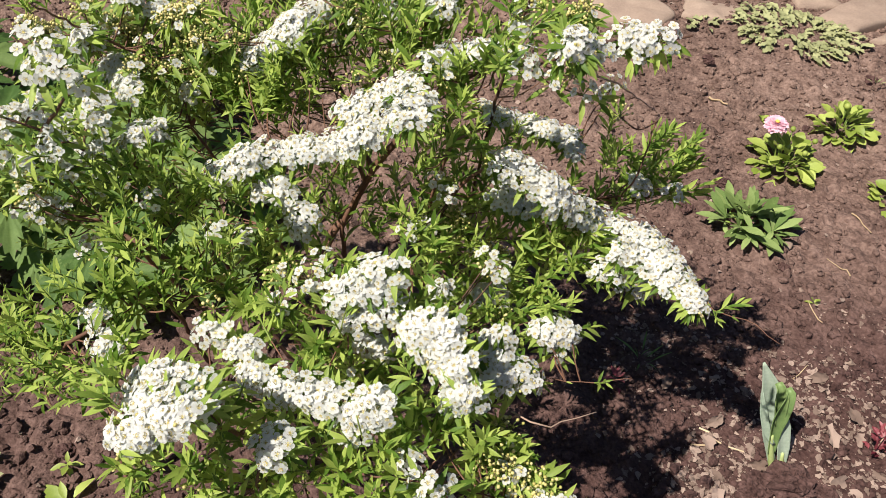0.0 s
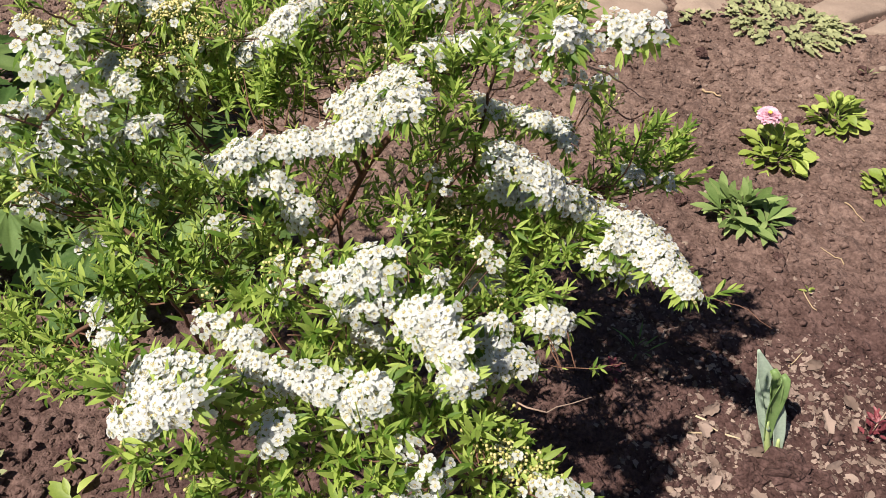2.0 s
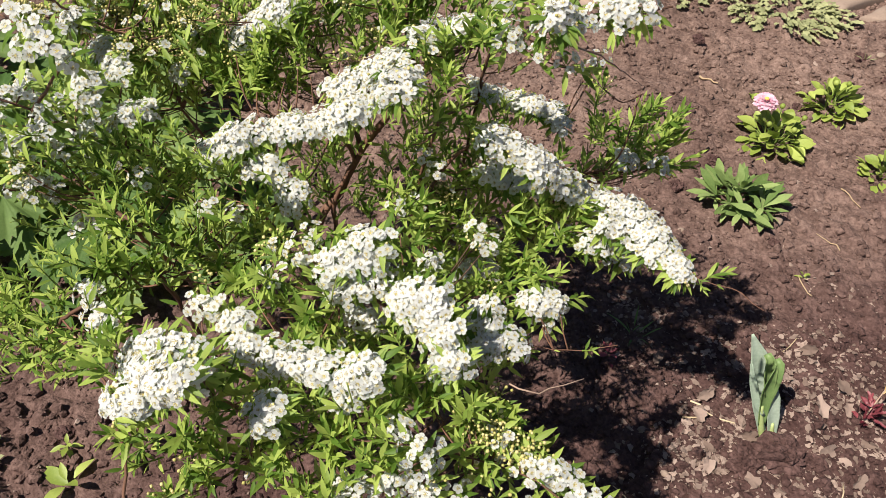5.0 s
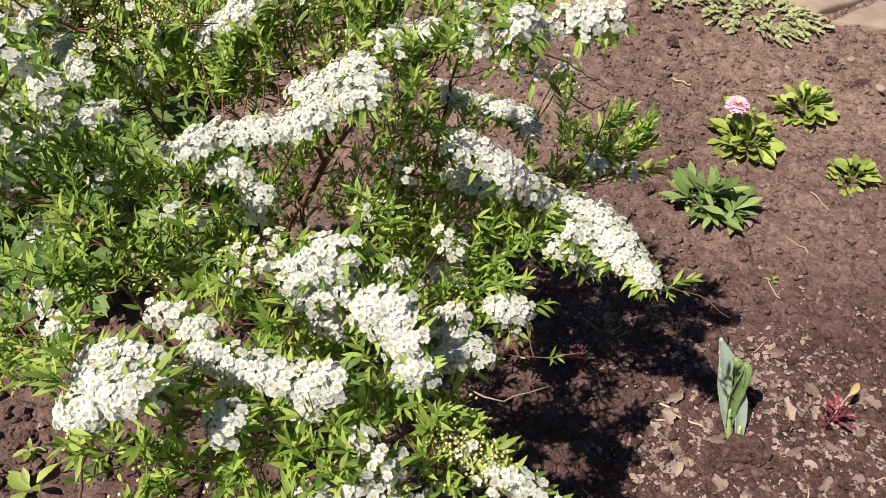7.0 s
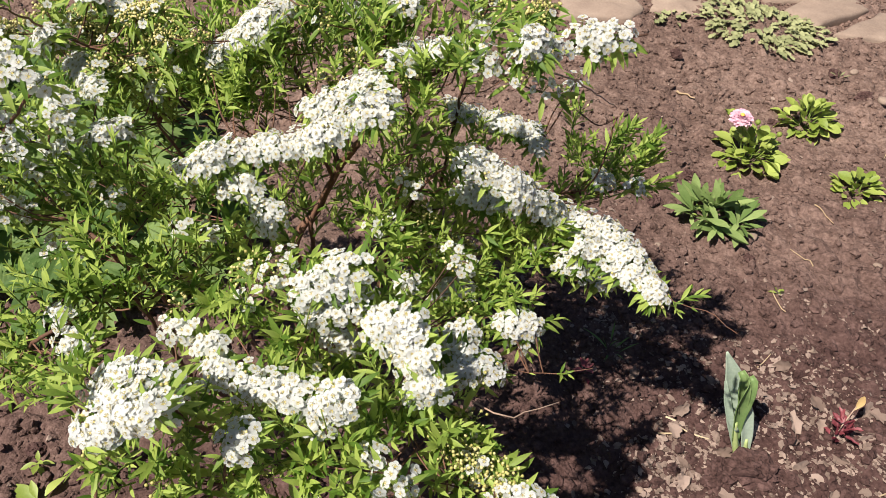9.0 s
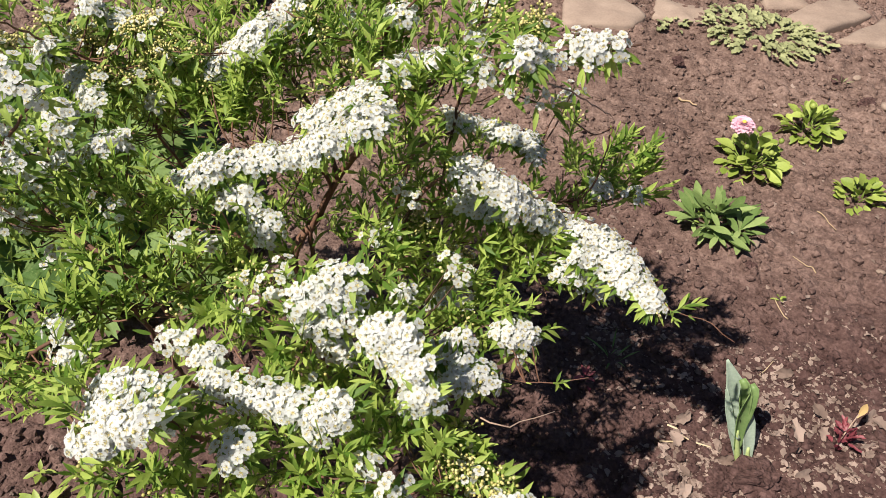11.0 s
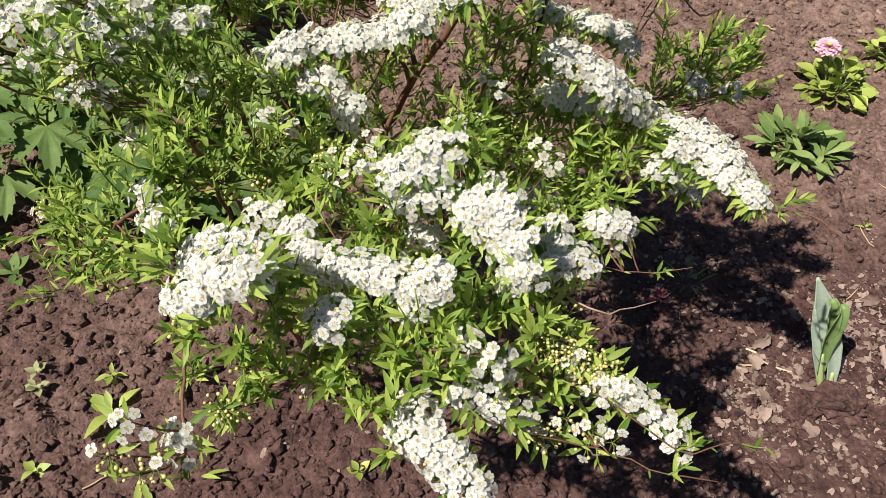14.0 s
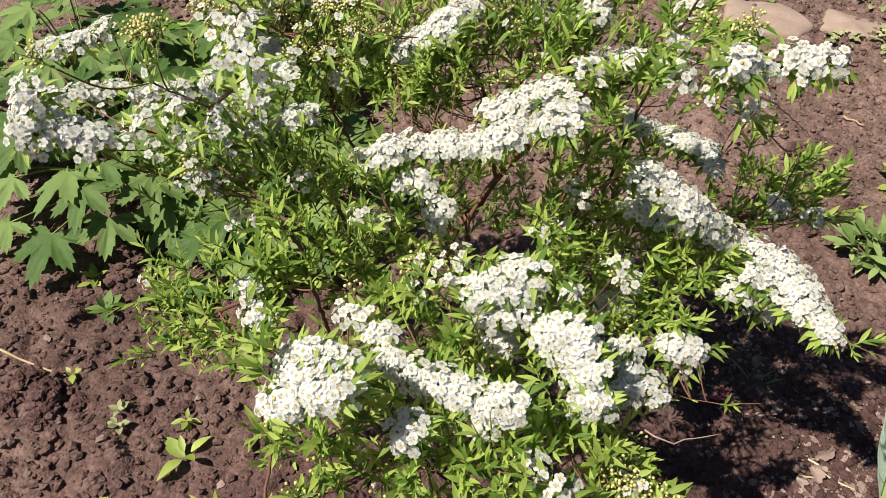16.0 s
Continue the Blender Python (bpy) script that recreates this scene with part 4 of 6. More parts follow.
foliage((-0.158, 0.559, 0.500), 0.030, 7)
foliage((-0.308, 0.591, 0.384), 0.031, 5)
foliage((-0.176, 0.529, 0.481), 0.030, 7)
foliage((-0.145, 0.504, 0.480), 0.024, 5)
foliage((-0.238, 0.545, 0.389), 0.029, 5)
foliage((-0.294, 0.585, 0.341), 0.035, 6)
foliage((-0.083, 0.481, 0.411), 0.025, 5)
foliage((-0.098, 0.456, 0.522), 0.017, 3)
foliage((-0.056, 0.494, 0.452), 0.024, 5)
foliage((-0.066, 0.472, 0.369), 0.026, 5)
foliage((-0.076, 0.441, 0.389), 0.020, 3)
foliage((-0.319, 0.643, 0.528), 0.034, 5)
foliage((-0.269, 0.778, 0.458), 0.039, 5)
foliage((-0.301, 0.644, 0.476), 0.035, 5)
foliage((-0.258, 0.679, 0.476), 0.041, 7)
foliage((-0.186, 0.688, 0.494), 0.034, 5)
foliage((-0.186, 0.607, 0.485), 0.032, 5)
foliage((-0.351, 0.922, 0.547), 0.033, 2)
foliage((-0.326, 0.950, 0.507), 0.031, 2)
foliage((-0.271, 0.954, 0.543), 0.034, 3)
foliage((-0.205, 0.934, 0.557), 0.028, 2)
foliage((-0.101, 0.944, 0.588), 0.026, 2)
foliage((-0.056, 0.920, 0.574), 0.026, 3)
foliage((-0.149, 0.919, 0.594), 0.022, 2)
foliage((-0.370, 0.877, 0.533), 0.025, 2)
foliage((-0.389, 0.863, 0.572), 0.025, 2)
foliage((0.088, 0.900, 0.640), 0.020, 2)
foliage((-0.233, 0.897, 0.530), 0.026, 2)
foliage((-0.229, 0.893, 0.582), 0.023, 2)
foliage((-0.207, 0.882, 0.492), 0.020, 2)
foliage((-0.260, 0.646, 0.563), 0.018, 2)
foliage((-0.171, 0.854, 0.566), 0.019, 2)
foliage((-0.282, 0.891, 0.540), 0.021, 2)
bud_spray(0.020, (-0.257, 0.899, 0.550), (-0.213, 0.887, 0.546))
bud_spray(0.020, (-0.256, 0.856, 0.594), (-0.207, 0.848, 0.618))
bud_spray(0.019, (-0.164, 0.834, 0.596))
bud_spray(0.020, (-0.269, 0.816, 0.559))
bud_spray(0.021, (-0.216, 0.848, 0.542))
# tall leafy shoots
long_shoot((-0.116, 0.556, 0.512), (-0.141, 0.596, 0.503), (-0.148, 0.616, 0.523))
long_shoot((-0.109, 0.603, 0.482), (-0.128, 0.648, 0.474), (-0.135, 0.672, 0.487))
long_shoot((-0.239, 0.761, 0.475), (-0.245, 0.785, 0.493), (-0.257, 0.809, 0.503))
long_shoot((0.248, 0.911, 0.416), (0.268, 0.973, 0.422), (0.274, 0.963, 0.486))
long_shoot((0.261, 0.926, 0.414), (0.235, 0.941, 0.440), (0.227, 0.943, 0.463))
long_shoot((0.305, 0.963, 0.392), (0.316, 0.977, 0.419), (0.318, 0.985, 0.449))
long_shoot((0.282, 0.919, 0.407), (0.327, 0.945, 0.413), (0.345, 0.942, 0.432))
long_shoot((0.258, 0.919, 0.416), (0.258, 0.959, 0.423), (0.246, 0.951, 0.464))
long_shoot((0.276, 0.936, 0.405), (0.288, 0.986, 0.407), (0.294, 0.988, 0.441))
long_shoot((0.290, 0.943, 0.398), (0.313, 0.975, 0.402), (0.334, 0.966, 0.442))
long_shoot((0.268, 0.916, 0.412), (0.287, 0.978, 0.395), (0.284, 0.985, 0.424))
long_shoot((0.297, 0.938, 0.399), (0.322, 0.944, 0.407), (0.340, 0.928, 0.426))
long_shoot((0.057, 0.641, 0.529), (0.045, 0.711, 0.485), (0.040, 0.768, 0.453))
long_shoot((0.093, 0.639, 0.474), (0.090, 0.705, 0.421), (0.093, 0.744, 0.397))
long_shoot((-0.169, 0.877, 0.532), (-0.175, 0.889, 0.572), (-0.163, 0.894, 0.604))
long_shoot((0.036, 0.433, 0.419), (0.016, 0.455, 0.423), (-0.001, 0.476, 0.416))
long_shoot((0.055, 0.441, 0.431), (0.056, 0.454, 0.448), (0.046, 0.474, 0.453))
long_shoot((0.114, 0.552, 0.429), (0.141, 0.551, 0.436), (0.161, 0.554, 0.436))
long_shoot((-0.164, 0.502, 0.478), (-0.264, 0.559, 0.370), (-0.313, 0.562, 0.335))
long_shoot((-0.127, 0.496, 0.503), (-0.175, 0.514, 0.476), (-0.276, 0.572, 0.392))
long_shoot((-0.162, 0.561, 0.511), (-0.165, 0.595, 0.504), (-0.182, 0.616, 0.507))
long_shoot((-0.130, 0.476, 0.508), (-0.214, 0.528, 0.423), (-0.301, 0.560, 0.330))
long_shoot((-0.251, 0.563, 0.440), (-0.322, 0.581, 0.380), (-0.351, 0.548, 0.386))
long_shoot((-0.223, 0.513, 0.401), (-0.304, 0.569, 0.329), (-0.316, 0.567, 0.346))
long_shoot((-0.178, 0.512, 0.460), (-0.247, 0.552, 0.399), (-0.310, 0.575, 0.357))
long_shoot((-0.089, 0.449, 0.538), (-0.101, 0.454, 0.534), (-0.140, 0.478, 0.490))
long_shoot((-0.322, 0.914, 0.563), (-0.317, 0.917, 0.555), (-0.317, 0.924, 0.572))
long_shoot((0.350, 0.756, 0.419), (0.358, 0.762, 0.422), (0.371, 0.766, 0.426))
long_shoot((-0.032, 0.562, 0.493), (-0.048, 0.579, 0.498), (-0.067, 0.609, 0.487))
long_shoot((0.209, 0.691, 0.425), (0.223, 0.697, 0.425), (0.235, 0.714, 0.412))
foliage((0.024, 0.850, 0.455), 0.028, 4)
foliage((0.051, 0.871, 0.401), 0.030, 4)
foliage((0.076, 0.861, 0.461), 0.028, 4)
foliage((0.022, 0.782, 0.440), 0.019, 2)
foliage((-0.074, 0.834, 0.413), 0.021, 2)
foliage((0.095, 0.870, 0.398), 0.026, 3)
foliage((0.112, 0.849, 0.470), 0.021, 2)
foliage((0.051, 0.791, 0.533), 0.017, 2)
foliage((0.072, 0.857, 0.377), 0.027, 3)
foliage((-0.069, 0.913, 0.361), 0.014, 2)
foliage((0.158, 0.822, 0.334), 0.025, 3)
foliage((0.144, 0.739, 0.371), 0.021, 2)
foliage((0.256, 0.926, 0.419), 0.018, 2)
foliage((0.290, 0.947, 0.397), 0.016, 2)
foliage((-0.119, 0.911, 0.549), 0.032, 3)
foliage((-0.099, 0.962, 0.491), 0.029, 2)
foliage((-0.028, 0.864, 0.584), 0.029, 4)
foliage((-0.138, 0.867, 0.515), 0.029, 3)
foliage((-0.166, 0.895, 0.536), 0.029, 3)
foliage((-0.120, 0.901, 0.496), 0.023, 2)
foliage((-0.204, 0.902, 0.518), 0.030, 3)
foliage((-0.259, 0.928, 0.469), 0.033, 3)
foliage((-0.298, 0.928, 0.486), 0.033, 3)
foliage((0.016, 0.827, 0.626), 0.024, 4)
foliage((0.048, 0.830, 0.599), 0.019, 2)
foliage((-0.078, 0.930, 0.579), 0.029, 3)
foliage((-0.256, 0.801, 0.516), 0.029, 3)
foliage((-0.276, 0.765, 0.509), 0.028, 3)
foliage((-0.270, 0.876, 0.437), 0.029, 2)
foliage((-0.231, 0.875, 0.453), 0.028, 2)
foliage((-0.247, 0.759, 0.490), 0.028, 3)
foliage((-0.230, 0.801, 0.461), 0.026, 2)
foliage((-0.246, 0.699, 0.509), 0.024, 2)
foliage((-0.210, 0.719, 0.486), 0.027, 3)
foliage((-0.163, 0.721, 0.487), 0.023, 2)
foliage((-0.267, 0.663, 0.521), 0.023, 2)
foliage((-0.130, 0.712, 0.487), 0.020, 2)
foliage((-0.203, 0.654, 0.516), 0.022, 2)
foliage((-0.182, 0.858, 0.505), 0.023, 2)
foliage((-0.196, 0.945, 0.559), 0.030, 4)
foliage((-0.191, 0.945, 0.493), 0.030, 4)
foliage((-0.146, 0.945, 0.523), 0.030, 4)
foliage((-0.165, 0.945, 0.470), 0.030, 4)
foliage((-0.134, 0.945, 0.472), 0.030, 4)
foliage((-0.051, 0.945, 0.561), 0.030, 4)
foliage((-0.022, 0.945, 0.586), 0.030, 4)
foliage((-0.013, 0.945, 0.549), 0.030, 4)
foliage((-0.063, 0.945, 0.583), 0.030, 4)
foliage((-0.103, 0.945, 0.508), 0.030, 4)
foliage((-0.078, 0.945, 0.535), 0.030, 4)
foliage((-0.229, 0.945, 0.454), 0.030, 4)
foliage((-0.213, 0.945, 0.437), 0.030, 4)
foliage((-0.035, 0.945, 0.610), 0.030, 4)
foliage((0.006, 0.945, 0.570), 0.030, 4)
foliage((-0.168, 0.945, 0.594), 0.030, 4)
foliage((-0.296, 0.915, 0.559), 0.028, 3)
foliage((-0.265, 0.915, 0.550), 0.028, 3)
foliage((-0.298, 0.915, 0.522), 0.028, 3)
foliage((-0.251, 0.915, 0.516), 0.028, 3)
foliage((-0.292, 0.915, 0.486), 0.028, 3)
foliage((-0.242, 0.915, 0.487), 0.028, 3)
foliage((-0.317, 0.915, 0.569), 0.028, 3)
foliage((-0.327, 0.915, 0.488), 0.028, 3)
foliage((-0.366, 0.915, 0.449), 0.028, 3)
foliage((-0.204, 0.915, 0.553), 0.028, 3)
foliage((-0.398, 0.860, 0.579), 0.026, 2)
foliage((-0.417, 0.860, 0.484), 0.026, 2)
foliage((-0.378, 0.860, 0.475), 0.026, 2)
foliage((-0.461, 0.860, 0.419), 0.026, 2)
foliage((-0.414, 0.860, 0.428), 0.026, 2)
foliage((-0.343, 0.860, 0.450), 0.026, 2)
foliage((-0.304, 0.860, 0.465), 0.026, 2)
foliage((-0.294, 0.860, 0.418), 0.026, 2)
foliage((0.017, 0.930, 0.416), 0.030, 4)
foliage((0.038, 0.930, 0.399), 0.030, 4)
foliage((0.060, 0.930, 0.437), 0.030, 4)
foliage((0.078, 0.900, 0.401), 0.030, 4)
foliage((-0.009, 0.930, 0.302), 0.030, 4)
foliage((0.011, 0.950, 0.347), 0.030, 4)
foliage((-0.050, 0.970, 0.268), 0.030, 4)
foliage((-0.096, 0.900, 0.378), 0.030, 4)
foliage((-0.114, 0.880, 0.389), 0.030, 4)
foliage((-0.021, 0.900, 0.286), 0.030, 4)
foliage((0.050, 0.850, 0.349), 0.030, 4)
foliage((0.079, 0.850, 0.378), 0.030, 4)
foliage((0.041, 0.800, 0.343), 0.030, 4)
foliage((0.072, 0.780, 0.384), 0.030, 4)
foliage((0.088, 0.750, 0.362), 0.030, 4)
foliage((0.103, 0.880, 0.379), 0.030, 4)
foliage((0.147, 0.870, 0.362), 0.030, 4)
foliage((-0.093, 0.800, 0.361), 0.030, 4)
foliage((-0.121, 0.800, 0.354), 0.030, 4)
foliage((-0.084, 0.860, 0.364), 0.030, 4)
foliage((0.157, 0.840, 0.409), 0.030, 4)
foliage((0.184, 0.830, 0.407), 0.030, 4)
foliage((0.207, 0.820, 0.422), 0.030, 4)
foliage((0.188, 0.820, 0.383), 0.030, 4)
foliage((0.164, 0.800, 0.396), 0.030, 4)
foliage((0.156, 0.780, 0.379), 0.030, 4)
foliage((0.134, 0.800, 0.389), 0.030, 4)
foliage((0.119, 0.780, 0.379), 0.030, 4)
foliage((0.144, 0.840, 0.362), 0.030, 4)
foliage((0.193, 0.870, 0.364), 0.030, 4)
foliage((0.161, 0.880, 0.347), 0.030, 4)
foliage((0.239, 0.965, 0.409), 0.018, 3)
foliage((0.262, 0.965, 0.397), 0.018, 3)
foliage((0.288, 0.965, 0.402), 0.018, 3)
foliage((0.313, 0.965, 0.408), 0.018, 3)
foliage((0.267, 0.965, 0.436), 0.018, 3)
foliage((0.239, 0.965, 0.439), 0.018, 3)
foliage((0.300, 0.965, 0.434), 0.018, 3)
foliage((0.231, 0.965, 0.382), 0.018, 3)
foliage((-0.458, 0.950, 0.356), 0.036, 4)
foliage((-0.401, 0.950, 0.357), 0.036, 4)
foliage((-0.352, 0.950, 0.394), 0.036, 4)
foliage((-0.317, 0.950, 0.374), 0.036, 4)
foliage((-0.284, 0.950, 0.424), 0.036, 4)
foliage((-0.538, 0.950, 0.291), 0.036, 4)
foliage((-0.462, 0.950, 0.286), 0.036, 4)
foliage((-0.375, 0.950, 0.294), 0.036, 4)
foliage((-0.306, 0.950, 0.309), 0.036, 4)
foliage((-0.591, 0.950, 0.216), 0.036, 4)
foliage((-0.250, 0.950, 0.405), 0.036, 4)
foliage((0.060, 0.950, 0.513), 0.028, 3)
foliage((0.121, 0.950, 0.540), 0.028, 3)
foliage((0.069, 0.960, 0.537), 0.028, 3)
foliage((0.149, 0.940, 0.561), 0.028, 3)
# inner foliage
foliage((0.000, 0.720, 0.260), 0.07, 16)
foliage((0.080, 0.760, 0.240), 0.07, 16)
foliage((0.140, 0.820, 0.260), 0.06, 12)
foliage((-0.080, 0.700, 0.240), 0.07, 16)
foliage((-0.160, 0.760, 0.260), 0.07, 14)
foliage((0.040, 0.660, 0.260), 0.06, 12)
foliage((-0.040, 0.600, 0.270), 0.05, 10)
foliage((-0.220, 0.820, 0.280), 0.06, 12)
foliage((0.050, 0.900, 0.280), 0.06, 12)
foliage((-0.100, 0.950, 0.280), 0.06, 12)
foliage((0.130, 0.700, 0.270), 0.05, 10)
foliage((0.060, 0.580, 0.290), 0.05, 10)

foliage((-0.130, 0.905, 0.542), 0.028, 4)
foliage((-0.120, 0.905, 0.511), 0.028, 4)
foliage((-0.103, 0.905, 0.560), 0.028, 4)
foliage((-0.148, 0.905, 0.460), 0.028, 4)
foliage((-0.064, 0.905, 0.584), 0.028, 4)
foliage((-0.040, 0.905, 0.570), 0.028, 4)
foliage((-0.003, 0.905, 0.564), 0.028, 4)
foliage((-0.021, 0.905, 0.586), 0.028, 4)
foliage((-0.051, 0.905, 0.609), 0.028, 4)
foliage((-0.068, 0.905, 0.622), 0.028, 4)
foliage((0.009, 0.905, 0.552), 0.028, 4)
foliage((0.053, 0.880, 0.520), 0.024, 3)
foliage((-0.221, 0.875, 0.507), 0.026, 4)
foliage((-0.200, 0.875, 0.494), 0.026, 4)
foliage((-0.173, 0.875, 0.523), 0.026, 4)
foliage((-0.147, 0.875, 0.513), 0.026, 4)
foliage((-0.164, 0.875, 0.488), 0.026, 4)
foliage((-0.237, 0.875, 0.474), 0.026, 4)
foliage((-0.132, 0.875, 0.545), 0.026, 4)
foliage((-0.184, 0.875, 0.537), 0.026, 4)
foliage((-0.324, 0.875, 0.471), 0.026, 4)
foliage((-0.298, 0.875, 0.495), 0.026, 4)
foliage((-0.320, 0.875, 0.448), 0.026, 4)
foliage((-0.276, 0.875, 0.472), 0.026, 4)
foliage((-0.299, 0.875, 0.444), 0.026, 4)
foliage((-0.199, 0.875, 0.479), 0.026, 4)
bud_spray(0.013, (-0.050, 0.855, 0.558))
bud_spray(0.013, (-0.068, 0.855, 0.545))
bud_spray(0.013, (-0.039, 0.855, 0.625))
bud_spray(0.013, (-0.057, 0.855, 0.639))
bud_spray(0.013, (-0.175, 0.855, 0.541))
bud_spray(0.015, (-0.269, 0.845, 0.541))
bud_spray(0.015, (-0.228, 0.845, 0.568))
bud_spray(0.015, (-0.244, 0.845, 0.552))
bud_spray(0.015, (-0.225, 0.845, 0.552))
bud_spray(0.015, (-0.258, 0.845, 0.532))
bud_spray(0.015, (-0.272, 0.845, 0.566))
bud_spray(0.015, (-0.206, 0.845, 0.585))

foliage((-0.151, 0.855, 0.534), 0.024, 6)
foliage((-0.134, 0.855, 0.519), 0.024, 6)
foliage((-0.110, 0.855, 0.562), 0.024, 6)
foliage((-0.146, 0.855, 0.495), 0.024, 6)
foliage((-0.121, 0.855, 0.522), 0.024, 6)
foliage((-0.098, 0.855, 0.568), 0.024, 6)
foliage((-0.084, 0.855, 0.557), 0.024, 6)
foliage((-0.160, 0.855, 0.511), 0.024, 6)
foliage((-0.130, 0.855, 0.494), 0.024, 6)

foliage((0.245, 0.818, 0.362), 0.016, 2)
foliage((0.270, 0.820, 0.369), 0.012, 1)
foliage((0.191, 0.700, 0.434), 0.018, 3)
foliage((0.228, 0.850, 0.357), 0.020, 2)
foliage((0.184, 0.800, 0.383), 0.020, 2)
foliage((0.160, 0.750, 0.404), 0.022, 3)
foliage((0.300, 0.800, 0.373), 0.010, 1)
flower_spray(0.012, (0.119, 0.740, 0.457))
flower_spray(0.011, (0.132, 0.730, 0.449))
bud_spray(0.012, (0.123, 0.735, 0.448))

foliage((0.057, 0.815, 0.602), 0.018, 3)
foliage((0.074, 0.810, 0.597), 0.018, 3)
foliage((0.042, 0.820, 0.592), 0.018, 3)
foliage((0.089, 0.805, 0.614), 0.018, 3)
foliage((0.100, 0.800, 0.632), 0.018, 3)
foliage((0.066, 0.815, 0.583), 0.018, 3)
foliage((0.111, 0.820, 0.645), 0.018, 3)
foliage((0.134, 0.790, 0.655), 0.018, 3)

link("foliage", foliage_rest.mesh("foliage", [LEAF, PEDICEL]), bush, kind="stuff")
link("twiggy_growth", twig_rest.mesh("twiggy_growth", [BARK]), bush, kind="stuff")

# ---- soil litter ----
def clod_template(k):
    v, f = ball(1.0, 5, 2)
    r2 = random.Random(k)
    off = [Vector((r2.uniform(0, 9), r2.uniform(0, 9), r2.uniform(0, 9)))] * len(v)
    v = [Vector(p) * (1 + 0.55 * noise.noise(Vector(p) * 1.3 + o)) for p, o in zip(v, off)]
    return [(p.x, p.y * 0.8, p.z * 0.62) for p in v], f


CLODS = [clod_template(k) for k in range(7)]
clods = Build()
N_CLODS = 36000
cx, cy = nrs.uniform(-1.3, 1.2, N_CLODS), 0.42 + 2.15 * nrs.rand(N_CLODS) ** 1.3
cz = ground_height(cx, cy)
for x, y, z in zip(cx, cy, cz):
    s = 0.0018 + 0.0105 * rnd.random() ** 3.2
    v, f = CLODS[rnd.randrange(7)]
    clods.add(v, f, None, Matrix.Translation((x, y, z + s * 0.2)) @ Matrix.Rotation(rnd.uniform(0, 6.28), 4, 'Z') @ Matrix.Rotation(rnd.uniform(-0.5, 0.5), 4, 'X') @ Matrix.Scale(s, 4))
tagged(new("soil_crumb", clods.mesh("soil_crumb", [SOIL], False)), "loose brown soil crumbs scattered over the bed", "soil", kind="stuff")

flakes = Build()
drifts = [(rnd.gauss(0.50, 0.045), rnd.gauss(0.855, 0.03)) for k in range(13)] + [(rnd.gauss(0.64, 0.22), rnd.gauss(0.88, 0.15)) for k in range(110)]
for i in range(6000):
    if rnd.random() < 0.75:
        c = drifts[rnd.randrange(123)]
        x, y = rnd.gauss(c[0], 0.028), rnd.gauss(c[1], 0.024)
    else:
        x, y = rnd.uniform(-1.2, 1.1), rnd.uniform(0.42, 2.3)
    s = 0.0014 + 0.0072 * rnd.random() ** 2.8
    n = rnd.randint(7, 10)
    v = [(math.cos(6.28 * k / n) * rnd.uniform(0.4, 1.3), math.sin(6.28 * k / n) * rnd.uniform(0.25, 0.9), rnd.uniform(-0.22, 0.3)) for k in range(n)] + [(0, 0, 0.12)]
    m = Matrix.Translation((x, y, gz(x, y) + 0.0018)) @ Euler((rnd.uniform(-0.4, 0.4), rnd.uniform(-0.4, 0.4), rnd.uniform(0, 6.28))).to_matrix().to_4x4() @ Matrix.Scale(s, 4)
    flakes.add(v, [(k, (k + 1) % n, n) for k in range(n)], None, m)
tagged(new("leaf_litter", flakes.mesh("leaf_litter", [DRY], False)), "pale dry flakes of old leaves on the soil", "leaf litter", kind="stuff")


def stalk(x, y, turn, length, r=0.0012, mat=STRAW, label="pale dry straw stalk lying on bare soil", bend=0.03):
    pts = []
    for k in range(6):
        t = k / 5 - 0.5
        px, py = x + math.cos(turn) * t * length - math.sin(turn) * bend * length * t * t, y + math.sin(turn) * t * length + math.cos(turn) * bend * length * t * t
        pts.append((px, py, gz(px, py) + r + 0.002))
    ob = new("dry_stalk", Build().add(*tube(spline(pts, 0.01), r, r * 0.6, 5, 0.3)).mesh("dry_stalk", [mat]))
    tagged(ob, label, "straw", "dry stalks on the soil")


for x, y, turn, length, r in ((0.522, 1.823, -0.7, 0.050, 0.003), (0.780, 1.463, -1.0, 0.055, 0.0016), (0.72, 1.33, 2.5, 0.05, 0.0012), (0.66, 1.20, 1.9, 0.05, 0.0013),
                              (-0.69, 0.641, 0.02, 0.14, 0.0024), (-0.52, 0.83, 2.8, 0.09, 0.0022), (0.49, 0.905, -0.35, 0.07, 0.0018), (0.47, 0.89, 0.15, 0.05, 0.0016),
                              (0.66, 0.80, 1.2, 0.05, 0.0014), (0.70, 0.77, 1.9, 0.05, 0.0012), (0.78, 0.86, 0.6, 0.04, 0.0012), (0.36, 0.74, 2.2, 0.04, 0.0010),
                              (0.9, 1.25, 0.4, 0.06, 0.0012), (0.95, 1.7, 1.1, 0.05, 0.0012), (0.40, 1.55, -0.4, 0.05, 0.0013), (0.62, 1.06, 0.9, 0.04, 0.0012), (-0.35, 0.50, 0.8, 0.04, 0.0012)):
    stalk(x, y, turn, length, r)


